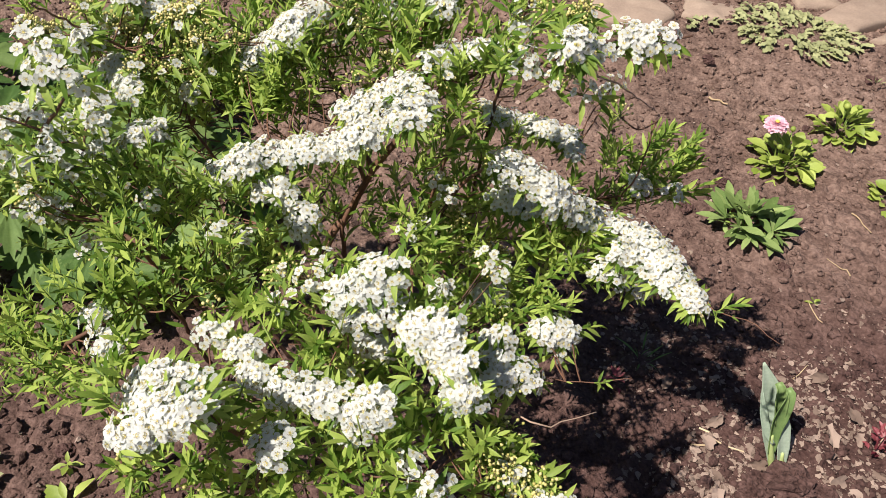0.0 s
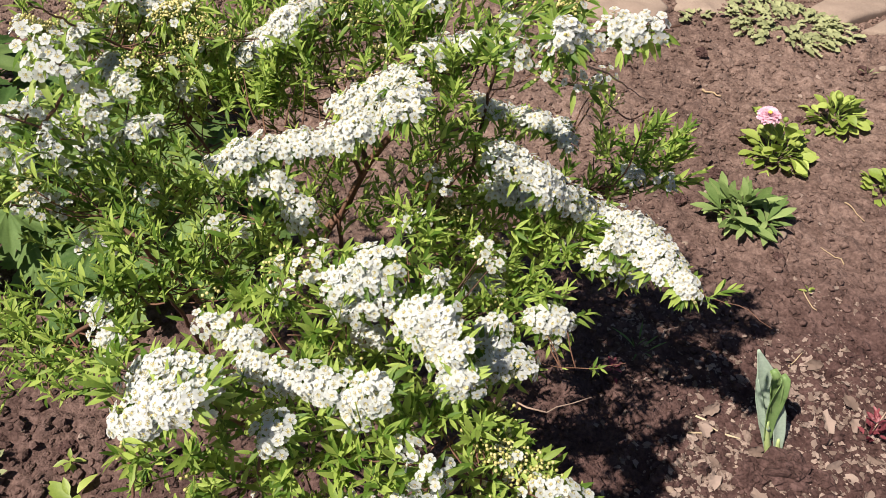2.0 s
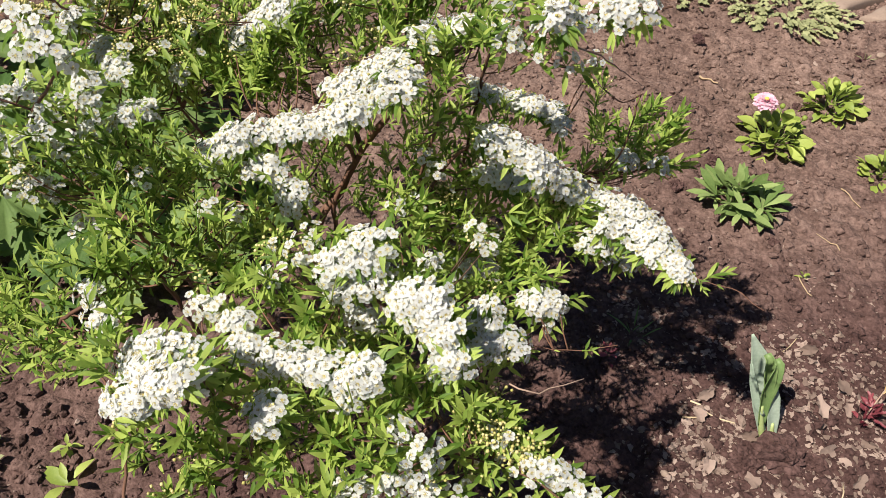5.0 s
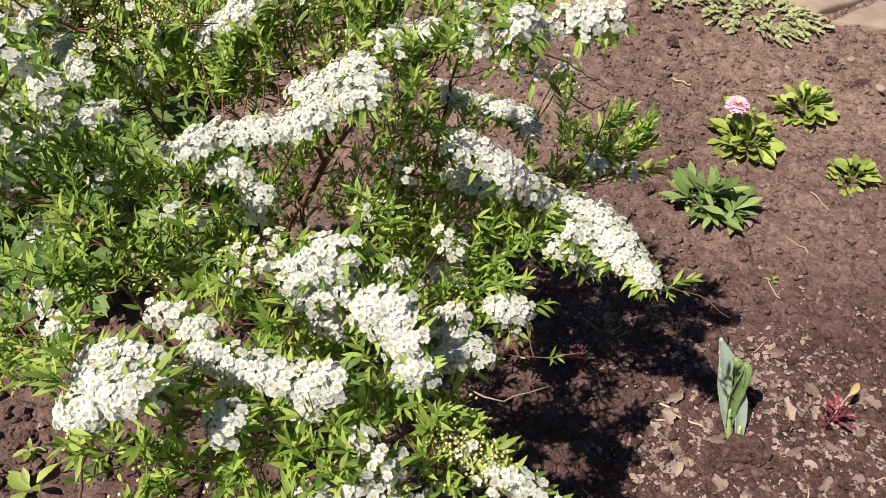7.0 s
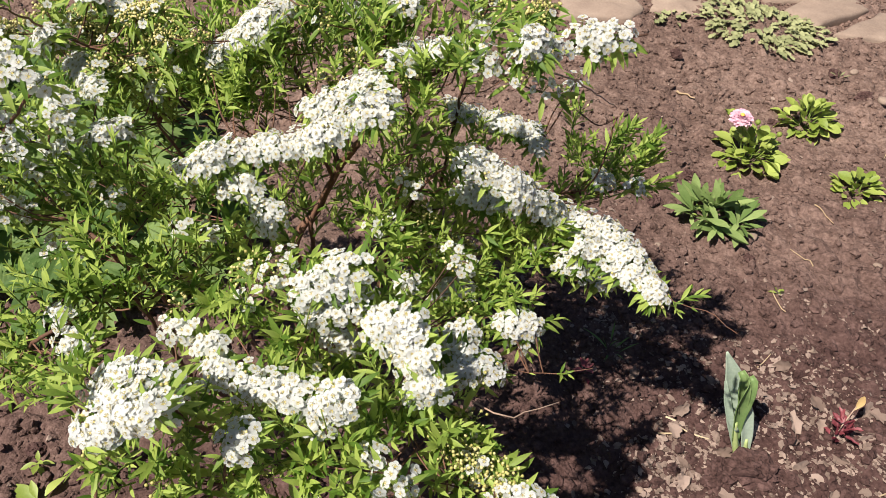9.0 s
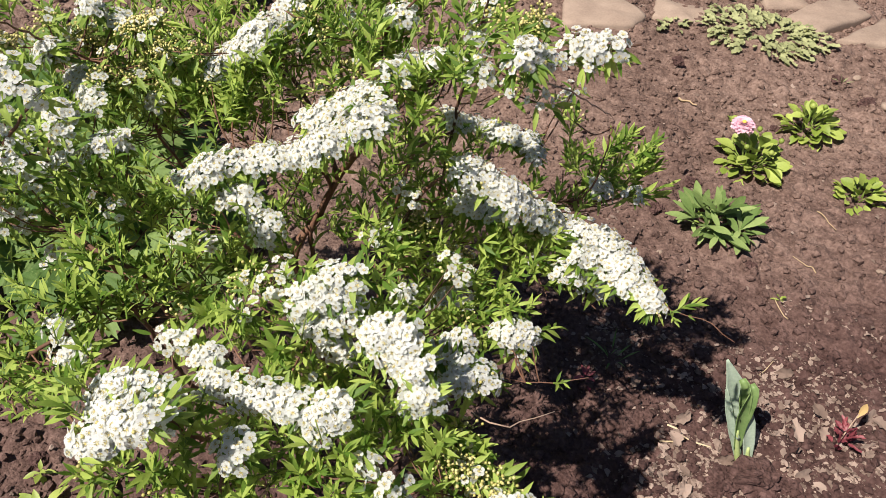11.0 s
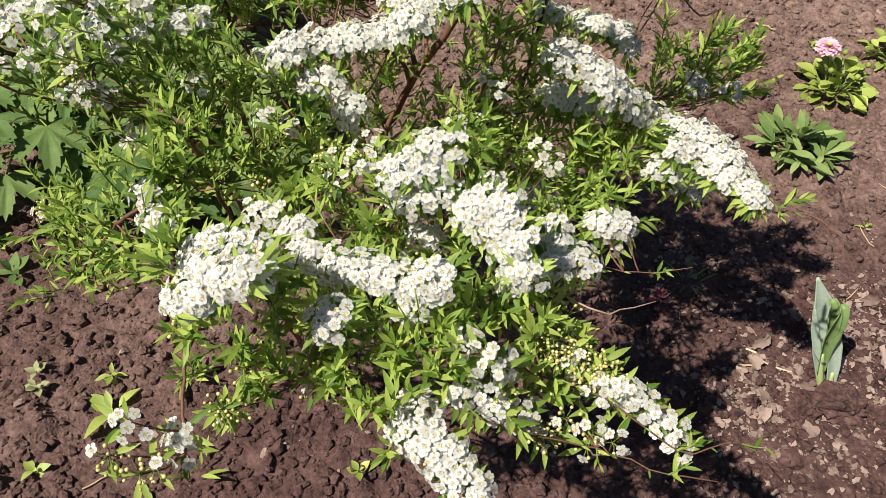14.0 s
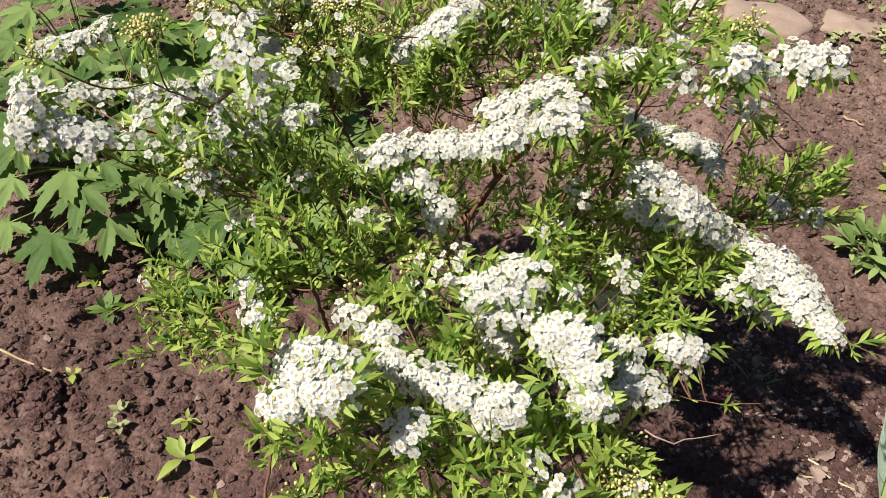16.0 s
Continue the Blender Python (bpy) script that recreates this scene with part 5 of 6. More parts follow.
# big clods, each a thing of its own
def big_clod(x, y, s, k, label="large dry clod of brown soil"):
    v, f = ball(1.0, 32, 20)
    o = Vector((k * 3.1, k * 1.7, k))
    v = [Vector(p) * (1 + 0.42 * noise.noise(Vector(p) * 1.3 + o) + 0.34 * noise.noise(Vector(p) * 3.2 + o) + 0.20 * noise.noise(Vector(p) * 8 + o)) for p in v]
    ob = new("soil_clod", Build().add([(p.x * s, p.y * s * 0.8, p.z * s * 0.6) for p in v], f).mesh("soil_clod", [SOIL], False))
    ob.matrix_basis = Matrix.Translation((x, y, gz(x, y) + s * 0.22)) @ Matrix.Rotation(k * 1.3, 4, 'Z')
    tagged(ob, label, "clod", "clods of soil")


for k, (x, y, s) in enumerate(((0.585, 0.846, 0.036), (0.535, 0.833, 0.026), (0.63, 0.845, 0.018), (0.53, 0.83, 0.020), (-0.62, 0.60, 0.028), (-0.67, 0.615, 0.022), (-0.60, 0.57, 0.020), (-0.66, 0.57, 0.024), (-0.57, 0.61, 0.016),
                               (0.62, 1.30, 0.012), (0.44, 1.42, 0.016), (0.36, 1.50, 0.018), (0.52, 1.52, 0.016), (0.40, 1.66, 0.018), (0.90, 2.02, 0.020), (0.95, 1.93, 0.022), (0.50, 1.98, 0.016), (-0.42, 0.66, 0.013), (-0.30, 0.47, 0.013), (0.30, 1.42, 0.014), (0.72, 1.78, 0.012))):
    big_clod(x, y, s, k)


# pale small stones
def pebble(x, y, s, k):
    v, f = ball(s, 10, 6)
    v = [Vector(p) * (1 + 0.3 * noise.noise(Vector(p) / s * 0.9 + Vector((k, 2 * k, 0)))) for p in v]
    ob = new("pebble", Build().add([(p.x, p.y * 0.75, p.z * 0.5) for p in v], f).mesh("pebble", [STONE]))
    ob.matrix_basis = Matrix.Translation((x, y, gz(x, y) + s * 0.25)) @ Matrix.Rotation(k, 4, 'Z')
    tagged(ob, "small pale stone half sunk in soil", "stone", "stones in the bed")


for k, (x, y, s) in enumerate(((0.79, 0.86, 0.010), (0.63, 1.36, 0.012), (0.98, 1.90, 0.016), (0.86, 1.34, 0.009), (0.70, 1.10, 0.008), (0.93, 1.16, 0.009), (0.82, 1.02, 0.008), (0.45, 1.30, 0.007), (0.88, 0.98, 0.008), (0.42, 0.79, 0.007), (0.95, 2.05, 0.012), (-0.2, 0.55, 0.006))):
    pebble(x, y, s, k)


# ---- path stones ----
def slab(corners, z, label):
    """A flat irregular stone with worn, rounded edges."""
    c = np.mean(corners, axis=0)
    ring = []
    for a, b in zip(corners, corners[1:] + corners[:1]):
        for k in range(6):
            t = k / 6
            p = np.array(a) * (1 - t) + np.array(b) * t
            p = c + (p - c) * (0.985 + 0.012 * math.sin(math.pi * t)) + nrs.uniform(-0.004, 0.004, 2)
            ring.append(p)
    n = len(ring)
    v = []
    for shrink, h in ((1.0, -0.03), (1.0, z - 0.009), (0.955, z - 0.003), (0.86, z), (0.45, z + 0.001)):
        v += [(*(c + (p - c) * shrink), h + (0.012 * (value_noise(p[0], p[1], 0.07, 5) - 0.62) if h > 0 else 0)) for p in ring]
    v.append((*c, z + 0.001))
    f = [(r * n + i, r * n + (i + 1) % n, (r + 1) * n + (i + 1) % n, (r + 1) * n + i) for r in range(4) for i in range(n)]
    f += [(4 * n + i, 4 * n + (i + 1) % n, 5 * n) for i in range(n)]
    tagged(new("path_stone", Build().add(v, f).mesh("path_stone", [STONE])), label, "paving stone", "stones of the garden path")


slab([(0.20, 2.08), (0.392, 2.115), (0.428, 2.196), (0.335, 2.280), (0.20, 2.245)], 0.011, "flat pinkish sandstone slab sunk in soil")
slab([(0.440, 2.195), (0.578, 2.175), (0.602, 2.280), (0.452, 2.305)], 0.011, "flat pinkish sandstone slab sunk in soil")
slab([(0.755, 2.335), (0.880, 2.365), (0.835, 2.455), (0.735, 2.440)], 0.011, "small flat sandstone slab among weeds")
slab([(0.800, 2.300), (0.868, 2.215), (1.045, 2.370), (1.015, 2.455), (0.900, 2.405)], 0.013, "large flat sandstone slab beside weeds")
slab([(0.915, 2.195), (1.22, 2.20), (1.26, 2.355), (1.065, 2.360)], 0.011, "large flat sandstone slab beside weeds")

# ---- low plants of the bed ----
def spoon_leaf(k, length, width, fold=0.2, arch=0.4, blunt=True):
    return blade_leaf(300 + k, length, width, 5, fold, arch, blunt)


def rosette(name, x, y, radius, count, mat, label, category, group="", leaf=(0.055, 0.024), rise=(15, 70), blunt=True, seed=0, arch=0.4):
    """A low plant: leaves out of one crown, the inner ones steeper."""
    r2 = random.Random(seed)
    ob = thing(name, Matrix.Translation((x, y, gz(x, y))), label, category, group)
    meshes = [spoon_leaf(seed * 10 + k, leaf[0], leaf[1], r2.uniform(0.1, 0.4), arch, blunt).mesh("leaf", [mat]) for k in range(4)]
    for i in range(count):
        t = (i + 0.5) / count
        a = i * 2.39996 + r2.uniform(-0.6, 0.6)
        el = radians(rise[0] + (rise[1] - rise[0]) * (1 - t) ** 0.8 + r2.uniform(-15, 15))
        d = Vector((math.cos(a) * math.cos(el), math.sin(a) * math.cos(el), math.sin(el)))
        s = (0.6 + 0.45 * t) * r2.uniform(0.7, 1.2)
        out = max(0.0, radius - leaf[0] * s * math.cos(el)) * t * r2.uniform(0.6, 1.1)
        at = Vector((math.cos(a) * out, math.sin(a) * out, 0.004 + (0.010 if count < 40 else 0.038) * (1 - t)))
        link("leaf", meshes[r2.randrange(4)], ob, frame_of(at, d, Vector((0, 0, 1)) + d * -0.2, s, r2.uniform(-0.3, 0.3)))
    return ob


def pompon(ob, foot, at, radius, seed=1):
    """A double pink daisy head on its stalk."""
    r2 = random.Random(seed)
    foot, at = Vector(foot), Vector(at)
    link("stalk", Build().add(*tube(spline([foot, (foot + at) / 2 + Vector((0.003, 0, 0)), at], 0.01), 0.0016, 0.0014, 6)).mesh("stalk", [PEDICEL]), ob)
    b = Build()
    for ring_no, (n, el, ln) in enumerate(((26, 6, 1.0), (24, 18, 0.92), (20, 34, 0.78), (16, 50, 0.60), (10, 66, 0.42))):
        for i in range(n):
            a = 6.28 * (i + 0.5 * (ring_no % 2)) / n + r2.uniform(-0.06, 0.06)
            e = radians(el + r2.uniform(-5, 5))
            q = blade_leaf(ring_no * 40 + i, radius * ln, radius * 0.55, 5, 0.3, 0.22, True)
            b.add(q.v[0], q.f, [0] * len(q.f), frame_of(Vector((math.cos(a), math.sin(a), 0)) * radius * 0.06, (math.cos(a) * math.cos(e), math.sin(a) * math.cos(e), math.sin(e)), (0, 0, 1)))
    head = link("flower_head", b.mesh("flower_head", [PINK]), ob, facing(at, (-0.05, -0.16, 1.0)), label="double pink daisy flower head")
    dv, df = ball(radius * 0.20, 9, 4, 0.6)
    link("disc", Build().add(dv, df).mesh("disc", [GOLD]), head, Matrix.Translation((0, 0, radius * 0.34)))


def bud_on(ob, at, r, mat):
    v, f = ball(r, 8, 5)
    link("bud", Build().add(v, f).mesh("bud", [mat]), ob, Matrix.Translation(at))
    link("stalk", Build().add(*tube([(at[0] * 0.5, at[1] * 0.5, 0.01), at], 0.0012, 0.0011, 5)).mesh("stalk", [PEDICEL]), ob)


def leaf_mound(x, y, radius, tall, count, leaf, mat, label, seed):
    """A dense low mound of rounded leaves, each on its stalk, over one crown."""
    r2 = random.Random(seed)
    ob = thing("daisy_plant", Matrix.Translation((x, y, gz(x, y))), label, "daisy", "bedding plants")
    meshes = [spoon_leaf(seed * 10 + k, leaf[0], leaf[1], r2.uniform(0.15, 0.5), r2.uniform(0.1, 0.5), True).mesh("leaf", [mat]) for k in range(6)]
    for i in range(count):
        t = math.sqrt((i + 0.5) / count)
        a = i * 2.39996 + r2.uniform(-0.4, 0.4)
        out = Vector((math.cos(a), math.sin(a), 0))
        up = max(0.006, tall * (1 - t * t) * r2.uniform(0.6, 1.1))
        at = out * radius * t * r2.uniform(0.55, 0.85) + Vector((0, 0, up))
        el = radians(72 - 62 * t + r2.uniform(-22, 22))
        way = out * math.cos(el) + Vector((r2.uniform(-0.3, 0.3), r2.uniform(-0.3, 0.3), math.sin(el)))
        m = frame_of(at, way, Vector((0, 0, 1)) - out * 0.5, r2.uniform(0.6, 1.1), r2.uniform(-0.6, 0.6))
        link("leaf", meshes[r2.randrange(6)], ob, m)
        if i % 3 == 0:
            link("leaf_stalk", Build().add(*tube([tuple(out * 0.008), tuple(at * 0.5 + out * 0.004), tuple(at)], 0.0016, 0.0014, 4)).mesh("leaf_stalk", [PEDICEL]), ob)
    return ob


daisy = leaf_mound(0.648, 1.622, 0.078, 0.062, 84, (0.036, 0.025), LIME, "lime-green daisy plant with one open pink flower", 3)
pompon(daisy, (-0.02, 0.0, 0.02), (0.605 - 0.648, 1.629 - 1.622, 0.100), 0.0235)
for at in ((-0.03, -0.03, 0.072), (0.02, -0.035, 0.070), (0.045, 0.01, 0.072), (0.0, 0.03, 0.08)):
    bud_on(daisy, at, 0.006, LIME)
second = leaf_mound(0.790, 1.785, 0.070, 0.050, 66, (0.034, 0.024), LIME, "lime-green daisy plant without open flowers", 4)
bud_on(second, (-0.01, 0.0, 0.070), 0.007, LIME)
bud_on(second, (0.02, 0.01, 0.066), 0.006, LIME)
leaf_mound(0.862, 1.560, 0.056, 0.034, 44, (0.030, 0.020), LIME, "small yellow-green daisy plant in bare soil", 5)
back = leaf_mound(-0.63, 1.97, 0.06, 0.045, 30, (0.045, 0.024), LIME, "green daisy plant with pale pink flower, behind shrub", 6)
pompon(back, (0.0, 0.0, 0.02), (0.01, -0.01, 0.075), 0.022, 2)


def tufted_plant(x, y, label, seed):
    """Several loose tufts of blunt leaves from one root."""
    r2 = random.Random(seed)
    ob = thing("bedding_plant", Matrix.Translation((x, y, gz(x, y))), label, "bedding plant")
    meshes = [blade_leaf(seed * 10 + k, 0.060, 0.017, 5, r2.uniform(0.1, 0.45), 0.28, True).mesh("leaf", [ROSETTE]) for k in range(5)]
    for tuft in range(9):
        ta = tuft * 2.4
        tr = 0.0 if tuft == 0 else 0.030 + 0.022 * (tuft % 3) * 0.5
        c = Vector((math.cos(ta) * tr, 0.8 * math.sin(ta) * tr, 0.030 if tuft == 0 else 0.012))
        lean = Vector((math.cos(ta), math.sin(ta), 0)) * (0.0 if tuft == 0 else 0.55)
        link("stalk", Build().add(*tube([(0, 0, -0.004), tuple(c * 0.6), tuple(c)], 0.0022, 0.0018, 5)).mesh("stalk", [PEDICEL]), ob)
        for i in range(9):
            a = i * 2.39996 + r2.uniform(-0.4, 0.4)
            el = radians(r2.uniform(50, 88) if tuft == 0 else r2.uniform(8, 62))
            d = Vector((math.cos(a) * math.cos(el), math.sin(a) * math.cos(el), math.sin(el))) + lean
            link("leaf", meshes[r2.randrange(5)], ob, frame_of(c + Vector((0, 0, r2.uniform(-0.006, 0.012))), d, Vector((0, 0, 1)) - d * 0.2, r2.uniform(0.55, 1.1) * (1.2 if tuft == 0 else 0.95), r2.uniform(-0.7, 0.7)))


tufted_plant(0.552, 1.388, "grey-green bedding plant with loose tufts of blunt leaves", 7)


def lobed_leaf(k, length, width, lobes=4):
    """A long leaf cut into lobes along its sides."""
    r2 = random.Random(k)
    v, f = [], []
    n = lobes * 4
    for i in range(n + 1):
        t = i / n
        w = width * 0.5 * (0.18 + 0.82 * math.sin(math.pi * min(1, t * 0.95 + 0.05)) ** 0.7) * (0.45 + 0.55 * abs(math.sin(math.pi * t * lobes + 0.4))) * (1 if t < 0.97 else 0.3)
        z = length * (0.10 * math.sin(math.pi * t) + r2.uniform(-0.008, 0.008))
        v += [(-w, t * length, z + r2.uniform(-0.003, 0.004)), (0, t * length, z - 0.002), (w, t * length, z + r2.uniform(-0.003, 0.004))]
    for i in range(n):
        for j in range(2):
            a = i * 3 + j
            f.append((a, a + 1, a + 4, a + 3))
    return Build().add(v, f)


def sprawling_weed(x, y, radius, count, label, seed, mat=GREY_GREEN):
    r2 = random.Random(seed)
    ob = thing("weed_patch", Matrix.Translation((x, y, gz(x, y))), label, "weed", "weeds by the path")
    meshes = [lobed_leaf(seed + k, 0.052, 0.028, 3).mesh("leaf", [mat]) for k in range(5)]
    for i in range(count):
        a, r = r2.uniform(0, 6.28), radius * 0.75 * math.sqrt(r2.random())
        d = a + r2.uniform(-0.8, 0.8)
        el = radians(r2.uniform(-10, 12))
        px, py = math.cos(a) * r, 0.7 * math.sin(a) * r
        at = Vector((px, py, gz(x + px, y + py) - gz(x, y) + r2.uniform(0.004, 0.014)))
        link("leaf", meshes[r2.randrange(5)], ob, frame_of(at, (math.cos(d) * math.cos(el), math.sin(d) * math.cos(el), math.sin(el)), (r2.uniform(-0.3, 0.3), r2.uniform(-0.3, 0.3), 1), r2.uniform(0.35, 0.75)))
    return ob


sprawling_weed(0.735, 2.175, 0.21, 300, "low grey-green weeds sprawling between path stones", 40)
sprawling_weed(0.600, 2.405, 0.10, 44, "pale green weeds growing beside path stones", 41)
sprawling_weed(0.490, 2.165, 0.05, 14, "small pale weed over the edge of a path stone", 42)
sprawling_weed(0.735, 2.43, 0.06, 16, "tuft of green weeds between path stones", 43)
sprawling_weed(0.28, 2.33, 0.06, 14, "small dark weed beside path stones", 44, BROAD)
shoots = thing("peony_shoot", Matrix.Translation((0.716, 2.42, gz(0.716, 2.42))), "young red-stemmed shoots standing among weeds", "shoot")
for dx, dy, h in ((-0.02, 0.0, 0.10), (0.012, 0.012, 0.13), (0.03, -0.01, 0.11), (-0.005, -0.02, 0.08)):
    link("stalk", Build().add(*tube(spline([(dx, dy, -0.01), (dx * 1.2, dy, h * 0.5), (dx * 1.6, dy, h)], 0.02), 0.004, 0.0025, 6)).mesh("stalk", [CRIMSON]), shoots)
    q = blade_leaf(int(h * 900), 0.07, 0.018, 5, 0.3, 0.5)
    for a in (0.3, 2.4, 4.4):
        link("leaf", q.mesh("leaf", [BROAD]), shoots, frame_of((dx * 1.5, dy, h * 0.9), (math.cos(a), math.sin(a), 0.5), (0, 0, 1)))


# ---- broad-leaved sprout ----
def strap(pts, widths, roll, mat, name, ob, label=""):
    """A fleshy leaf: a strip along pts with a rolled cross-section."""
    line = spline(pts, 0.006)
    v, f = [], []
    n, c = len(line), 9
    for i in range(n):
        t = i / (n - 1)
        k = t * (len(widths) - 1)
        j = min(int(k), len(widths) - 2)
        w = widths[j] + (widths[j + 1] - widths[j]) * (k - j)
        tan = line[min(i + 1, n - 1)] - line[max(i - 1, 0)]
        tan = tan / np.linalg.norm(tan)
        side = np.cross(tan, (0.25, -0.95, 0.2))
        side /= np.linalg.norm(side)
        out = np.cross(side, tan)
        for s in range(c):
            u = s / (c - 1) * 2 - 1
            a = u * roll
            v.append(line[i] + side * math.sin(a) / max(0.2, math.sin(min(roll, 1.57))) * w / 2 + out * (math.cos(a) - 1) * w / 2 * -1)
    for i in range(n - 1):
        for s in range(c - 1):
            a = i * c + s
            f.append((a, a + 1, a + c + 1, a + c))
    me = Build().add(v, f).mesh(name, [mat])
    leaf = link(name, me, ob, label=label)
    md = leaf.modifiers.new("thick", 'SOLIDIFY')
    md.thickness = 0.0012
    return leaf


sprout = thing("bulb_sprout", Matrix.Translation((0.565, 0.884, gz(0.565, 0.884))), "stout blue-green bulb sprout with folded fleshy leaves", "sprout")
RISE, TOWARDS = np.array((-0.063, 0.034, 0.176)), np.array((0.1, -0.8, 0.58))


def at_sprout(across, up, out=0.0):
    """A place on the sprout: millimetres across, share of its height, millimetres out from it."""
    return tuple(np.array((0.00078, 0.0, 0.0)) * across + RISE * up + TOWARDS * 0.001 * out)


strap([at_sprout(*q) for q in ((-3, -0.04), (-8, 0.28, 1), (-3, 0.52, -2), (2, 0.74, -5), (-8, 1.0, -4))], (0.009, 0.013, 0.024, 0.029, 0.002), 0.85, BLUE_GREEN, "leaf", sprout, "broad blue-green leaf with pointed tip")
strap([at_sprout(*q) for q in ((-6, 0.12, 3), (2, 0.38, 6), (11, 0.55, 8), (22, 0.68, 9), (31, 0.77, 6), (29, 0.81, 0))], (0.009, 0.012, 0.015, 0.021, 0.019, 0.008), 1.2, LIME_PALE, "leaf", sprout, "folded mid-green leaf with rounded tip")
strap([at_sprout(*q) for q in ((8, 0.44, 4), (12, 0.66, 5), (16, 0.80, 2), (14, 0.84, -2))], (0.008, 0.015, 0.017, 0.008), 1.5, LIME_PALE, "leaf", sprout, "rolled green inner leaf")
strap([at_sprout(*q) for q in ((13, -0.03, 0), (18, 0.22, 1), (21, 0.44, 0), (24, 0.62, -2))], (0.011, 0.017, 0.018, 0.003), 0.8, BLUE_GREEN, "leaf", sprout)
strap([at_sprout(*q) for q in ((-16, 0.72, 2), (-16, 0.50, 5), (-12, 0.32, 7), (-2, 0.22, 8))], (0.003, 0.010, 0.011, 0.004), 0.7, BLUE_GREEN, "leaf", sprout)
link("stalk", Build().add(*tube(spline([at_sprout(-4, -0.06), at_sprout(-6, 0.1, 3), at_sprout(-4, 0.32, 5)], 0.008), 0.0058, 0.0030, 9)).mesh("stalk", [PALE_STALK]), sprout, label="pale green stalk")
link("stalk", Build().add(*tube(spline([at_sprout(13, -0.06), at_sprout(14, 0.05, 1), at_sprout(17, 0.14, 1)], 0.008), 0.0048, 0.0020, 9)).mesh("stalk", [PALE_STALK]), sprout, label="pale green stalk")

# ---- crimson seedling with withered leaves ----
red = thing("red_seedling", Matrix.Translation((0.712, 0.935, gz(0.712, 0.935))), "crimson seedling beside withered tan leaves", "seedling")
link("stalk", Build().add(*tube(spline([(0, 0, -0.005), (0.004, 0.008, 0.03), (0.016, 0.026, 0.055)], 0.008), 0.0013, 0.0009, 5)).mesh("stalk", [TWIG]), red)
r3 = random.Random(5)
q = blade_leaf(530, 0.027, 0.011, 5, 0.8, 0.3, True)
link("leaf", q.mesh("leaf", [OCHRE]), red, frame_of((0.014, 0.022, 0.050), (0.45, 0.5, 0.55), (-0.3, -0.6, 0.5)), label="yellow withered leaf")


def crumpled(k, length, width):
    """A dry leaf with a torn outline, buckled."""
    r2 = random.Random(k)
    n = 16
    v, f = [(0, length * 0.5, r2.uniform(0, 0.15) * length)], []
    for ring in (0.5, 1.0):
        for i in range(n):
            a = 2 * math.pi * i / n
            r = ring * (1 + (r2.uniform(-0.35, 0.15) if ring > 0.6 else 0))
            v.append((math.cos(a) * r * width / 2, length * 0.5 + math.sin(a) * r * length / 2, length * (0.16 * abs(math.cos(a)) * ring + r2.uniform(-0.07, 0.09))))
    for i in range(n):
        j = (i + 1) % n
        f += [(0, 1 + i, 1 + j), (1 + i, 1 + n + i, 1 + n + j, 1 + j)]
    return Build().add(v, f)


for i in range(22):
    a, el = i * 2.4, radians(r3.uniform(15, 85))
    q = crumpled(900 + i, r3.uniform(0.013, 0.024), r3.uniform(0.005, 0.009))
    out = 0.0022 * math.sqrt(i)
    link("leaf", q.mesh("leaf", [CRIMSON]), red, frame_of((out * math.cos(a), out * math.sin(a), 0.003 + r3.uniform(0, 0.034)), (math.cos(a) * math.cos(el), math.sin(a) * math.cos(el), math.sin(el)), (r3.uniform(-0.6, 0.6), r3.uniform(-0.8, 0.2), 1)))


def withered(x, y, turn, length, width, k, lift=0.5):
    q = crumpled(560 + k, length, width)
    ob = new("withered_leaf", q.mesh("withered_leaf", [DRY]))
    ob.matrix_basis = frame_of((x, y, gz(x, y) + 0.004), (math.cos(turn), math.sin(turn), lift), (-0.2, -0.5, 0.8), 1.0, 0.4)
    tagged(ob, "withered tan leaf curled on the soil", "dry leaf", "withered leaves on the soil")


for k, (x, y, turn, length, width, lift) in enumerate(((0.526, 0.873, 0.2, 0.030, 0.020, 0.1), (0.477, 0.881, 2.2, 0.028, 0.020, 0.15), (0.474, 0.801, 1.2, 0.030, 0.018, 0.2), (0.439, 0.892, 0.8, 0.022, 0.016, 0.1), (0.491, 0.841, 2.6, 0.022, 0.014, 0.1), (0.639, 0.862, 0.5, 0.030, 0.022, 0.12), (0.685, 0.847, 2.8, 0.026, 0.018, 0.1), (0.680, 0.815, 1.0, 0.030, 0.018, 0.15), (0.763, 0.982, 0.9, 0.034, 0.026, 0.1), (0.633, 1.055, 0.1, 0.034, 0.022, 0.1), (0.706, 0.903, -0.5, 0.026, 0.010, 0.1),
    (0.658, 0.925, 1.9, 0.040, 0.022, 0.35), (0.691, 0.938, 1.5, 0.026, 0.018, 0.3), (0.70, 0.975, 2.3, 0.032, 0.020, 0.4), (0.74, 0.93, 0.3, 0.030, 0.018, 0.2), (0.80, 0.98, 2.6, 0.030, 0.018, 0.1), (0.47, 0.93, 0.6, 0.030, 0.020, 0.3), (0.83, 1.12, 0.2, 0.035, 0.022, 0.15), (0.55, 0.79, 2.7, 0.030, 0.018, 0.1), (0.40, 0.97, 1.2, 0.028, 0.018, 0.2), (0.91, 1.05, 0.9, 0.03, 0.02, 0.1))):
    withered(x, y, turn, length, width, k, lift)

# ---- small green seedlings ----
def seedling(x, y, count, length, width, mat, label, seed, rise=(15, 45)):
    rosette("seedling", x, y, length, count, mat, label, "seedling", "seedlings in the bed", (length, width), rise, False, seed, 0.3)


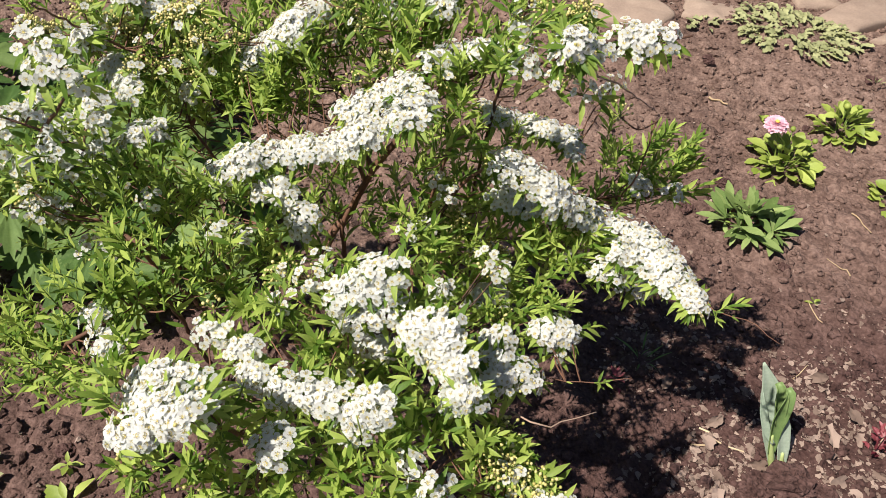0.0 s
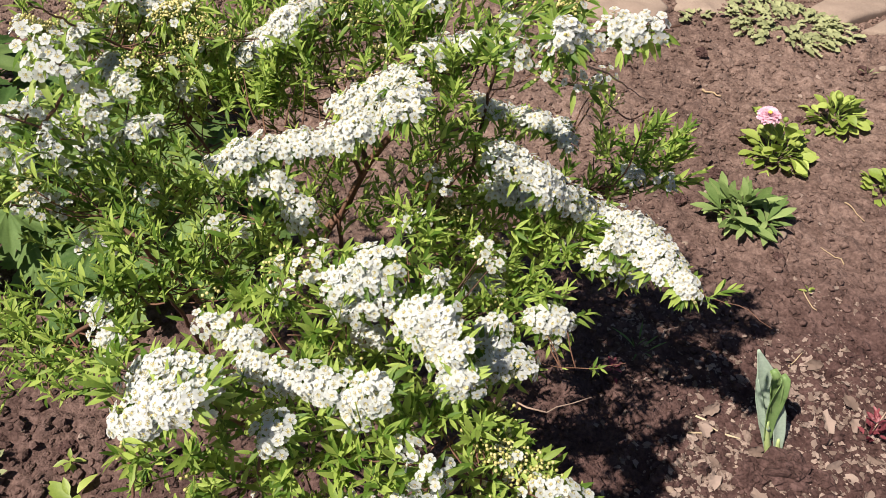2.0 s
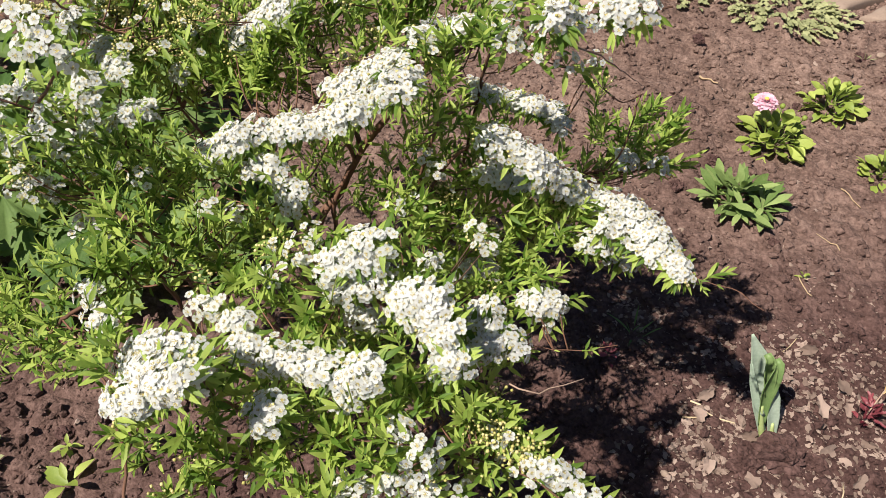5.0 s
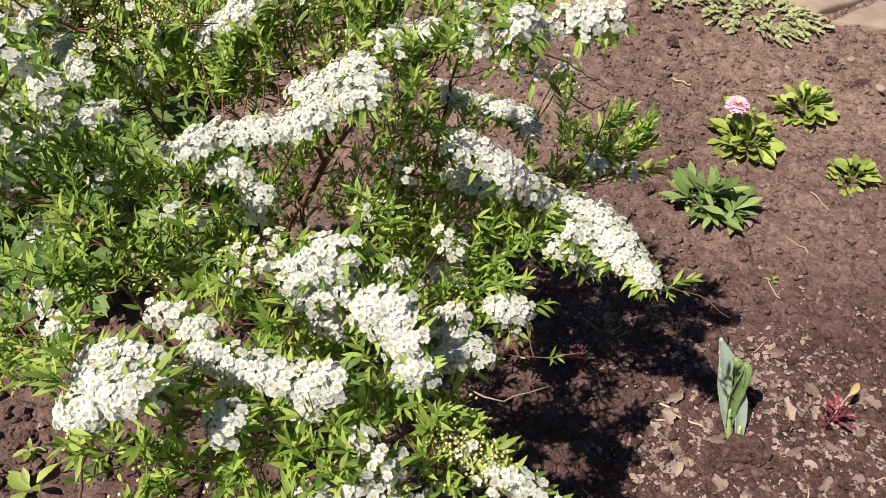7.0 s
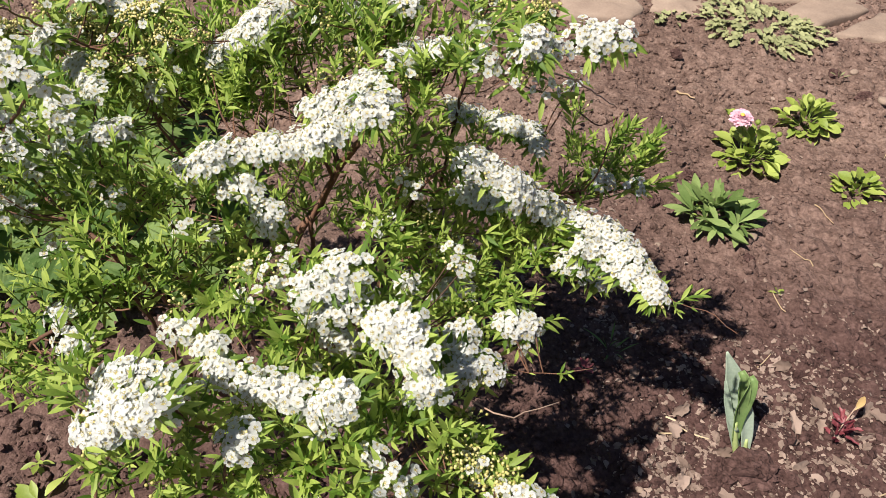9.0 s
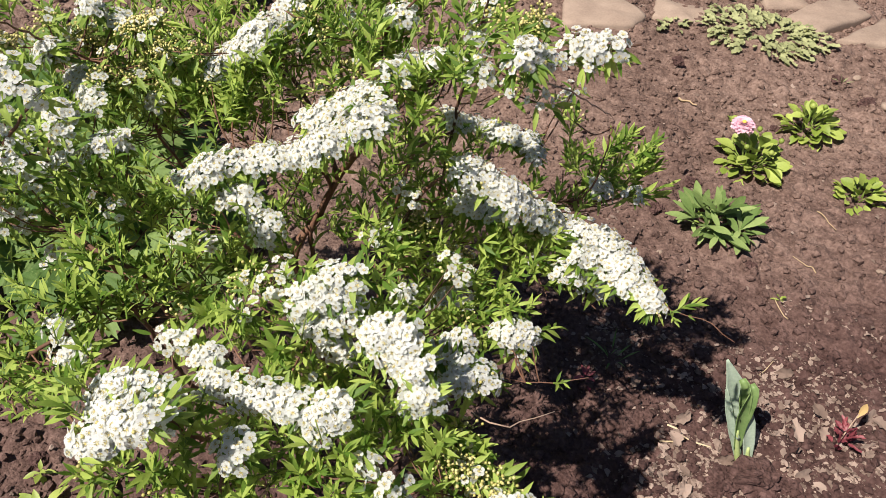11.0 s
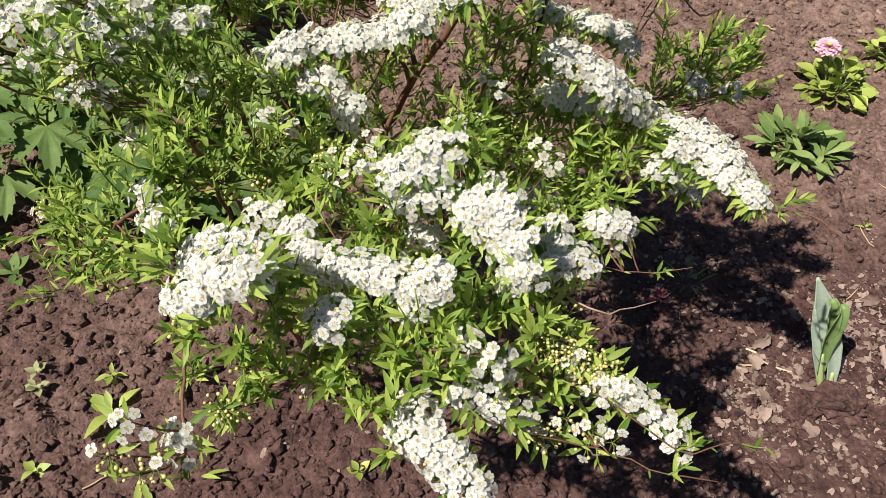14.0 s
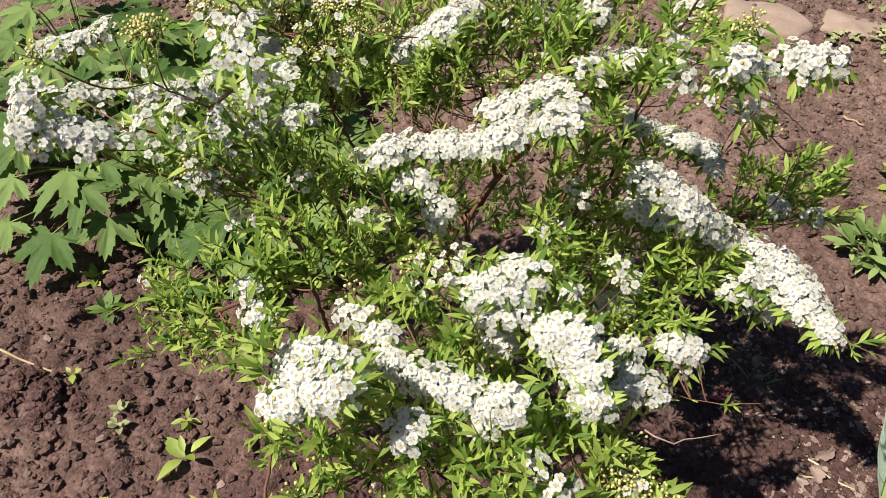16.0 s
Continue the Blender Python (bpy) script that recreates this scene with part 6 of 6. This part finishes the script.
seedling(-0.376, 0.589, 5, 0.046, 0.019, LIME, "young seedling with pointed light green leaves", 20)
seedling(-0.405, 0.640, 6, 0.022, 0.010, LIME, "small yellow-green seedling in bare soil", 21)
seedling(-0.488, 0.596, 6, 0.018, 0.011, GREY_GREEN, "tiny pale green seedling in bare soil", 22)
seedling(-0.500, 0.615, 5, 0.016, 0.010, GREY_GREEN, "tiny pale green seedling in bare soil", 23)
seedling(-0.431, 0.492, 6, 0.020, 0.012, LIME, "tiny light green seedling in bare soil", 24)
seedling(-0.034, 0.585, 5, 0.018, 0.011, LIME, "tiny light green seedling in bare soil", 25)
seedling(-0.641, 0.772, 7, 0.034, 0.018, BROAD, "small green seedling in bare soil", 26)
seedling(-0.230, 0.535, 9, 0.040, 0.007, LIME, "tuft of narrow light green blades", 27, (45, 85))
seedling(-0.607, 0.646, 4, 0.018, 0.011, LIME, "tiny light green seedling in bare soil", 28)
seedling(-0.30, 0.66, 12, 0.038, 0.009, LIME, "tuft of narrow light green leaves", 29, (30, 80))
seedling(0.37, 1.03, 10, 0.040, 0.004, BROAD, "dark tuft of grass blades in the shade", 30, (40, 85))
seedling(0.93, 0.99, 5, 0.016, 0.009, LIME, "tiny light green seedling in bare soil", 31)
seedling(0.66, 1.22, 5, 0.016, 0.009, LIME, "tiny light green seedling in bare soil", 32)
seedling(0.95, 1.32, 5, 0.014, 0.009, LIME, "tiny light green seedling in bare soil", 33)
seedling(0.62, 1.78, 4, 0.018, 0.012, LIME, "tiny light green seedling in bare soil", 34)
seedling(0.90, 2.0, 6, 0.022, 0.006, GREY_GREEN, "thin tuft of grass in bare soil", 35, (40, 80))
seedling(-0.70, 0.82, 8, 0.03, 0.014, LIME, "small yellow-green seedling at the bed's edge", 36)
seedling(0.33, 0.98, 6, 0.022, 0.010, CRIMSON, "small dark red seedling in the shade", 37)


# ---- broad-leaved perennials behind the shrub ----
def palm_leaf(k, size):
    """A palmate leaf of pointed lobes round its stalk's end, with toothed edges."""
    r2 = random.Random(700 + k)
    lobes, per = 5, 12
    v, f = [(0, 0, 0)], []
    n = lobes * per
    for ring, scale in enumerate((0.5, 1.0)):
        for i in range(n + 1):
            u = i / n
            a = radians(-125 + 250 * u) + math.pi / 2
            ph = (u * lobes) % 1.0 if i < n else 1.0
            lob = (1 - abs(2 * ph - 1) ** 1.7)
            mid = 1 - 0.35 * abs(2 * u - 1)
            r = size * mid * (0.50 + 0.52 * lob ** 1.1)
            if ring == 0:
                r = size * mid * (0.30 + 0.20 * lob)
            elif i % 2:
                r *= 0.87
            z = -0.22 * r * r / size - 0.10 * size * (1 - abs(2 * ph - 1)) * (1 - 0.4 * ring) + r2.uniform(-0.02, 0.02) * size
            v.append((r * math.cos(a), r * math.sin(a), z))
    for i in range(n):
        f.append((0, 1 + i, 2 + i))
        a, c = 1 + i, n + 2 + i
        f.append((a, c, c + 1, a + 1))
    return Build().add(v, f)


PALMS = [palm_leaf(k, 0.078).mesh("leaf", [BROAD]) for k in range(5)]


def perennial(x, y, radius, count, tall, label, seed):
    r2 = random.Random(seed)
    ob = thing("perennial_plant", Matrix.Translation((x, y, gz(x, y))), label, "perennial", "broad-leaved perennials")
    for i in range(count):
        t = math.sqrt((i + 0.5) / count)
        a = i * 2.39996 + r2.uniform(-0.2, 0.2)
        h = tall * (1.05 - 0.72 * t * t) * r2.uniform(0.75, 1.1)
        tip = Vector((math.cos(a) * radius * t, math.sin(a) * radius * t, max(0.03, h)))
        root = Vector((math.cos(a) * 0.02, math.sin(a) * 0.02, -0.005))
        mid = root.lerp(tip, 0.55) + Vector((0, 0, 0.25 * h))
        st = link("leaf_stalk", Build().add(*tube(spline([root, mid, tip], 0.02), 0.0024, 0.0014, 5)).mesh("leaf_stalk", [PEDICEL]), ob)
        out = Vector((math.cos(a), math.sin(a), 0))
        way = out * 0.95 + Vector((0, 0, 0.10 - 0.25 * t)) + Vector((r2.uniform(-0.3, 0.3), r2.uniform(-0.3, 0.3), 0))
        link("leaf", PALMS[r2.randrange(5)], st, frame_of(tip, way, Vector((-0.1, -0.25, 1)) + out * 0.3, r2.uniform(0.75, 1.25), r2.uniform(-0.35, 0.35)))


perennial(-0.78, 1.06, 0.24, 42, 0.20, "bushy perennial with broad deeply lobed green leaves", 50)
perennial(-0.50, 0.99, 0.14, 16, 0.15, "low perennial with broad lobed leaves, beside the shrub", 54)
perennial(-0.50, 1.12, 0.20, 36, 0.19, "bushy perennial with broad deeply lobed green leaves", 51)
perennial(-0.98, 1.22, 0.24, 40, 0.22, "bushy perennial with broad deeply lobed green leaves", 52)
perennial(-0.70, 1.42, 0.20, 34, 0.20, "bushy perennial with broad deeply lobed green leaves", 53)
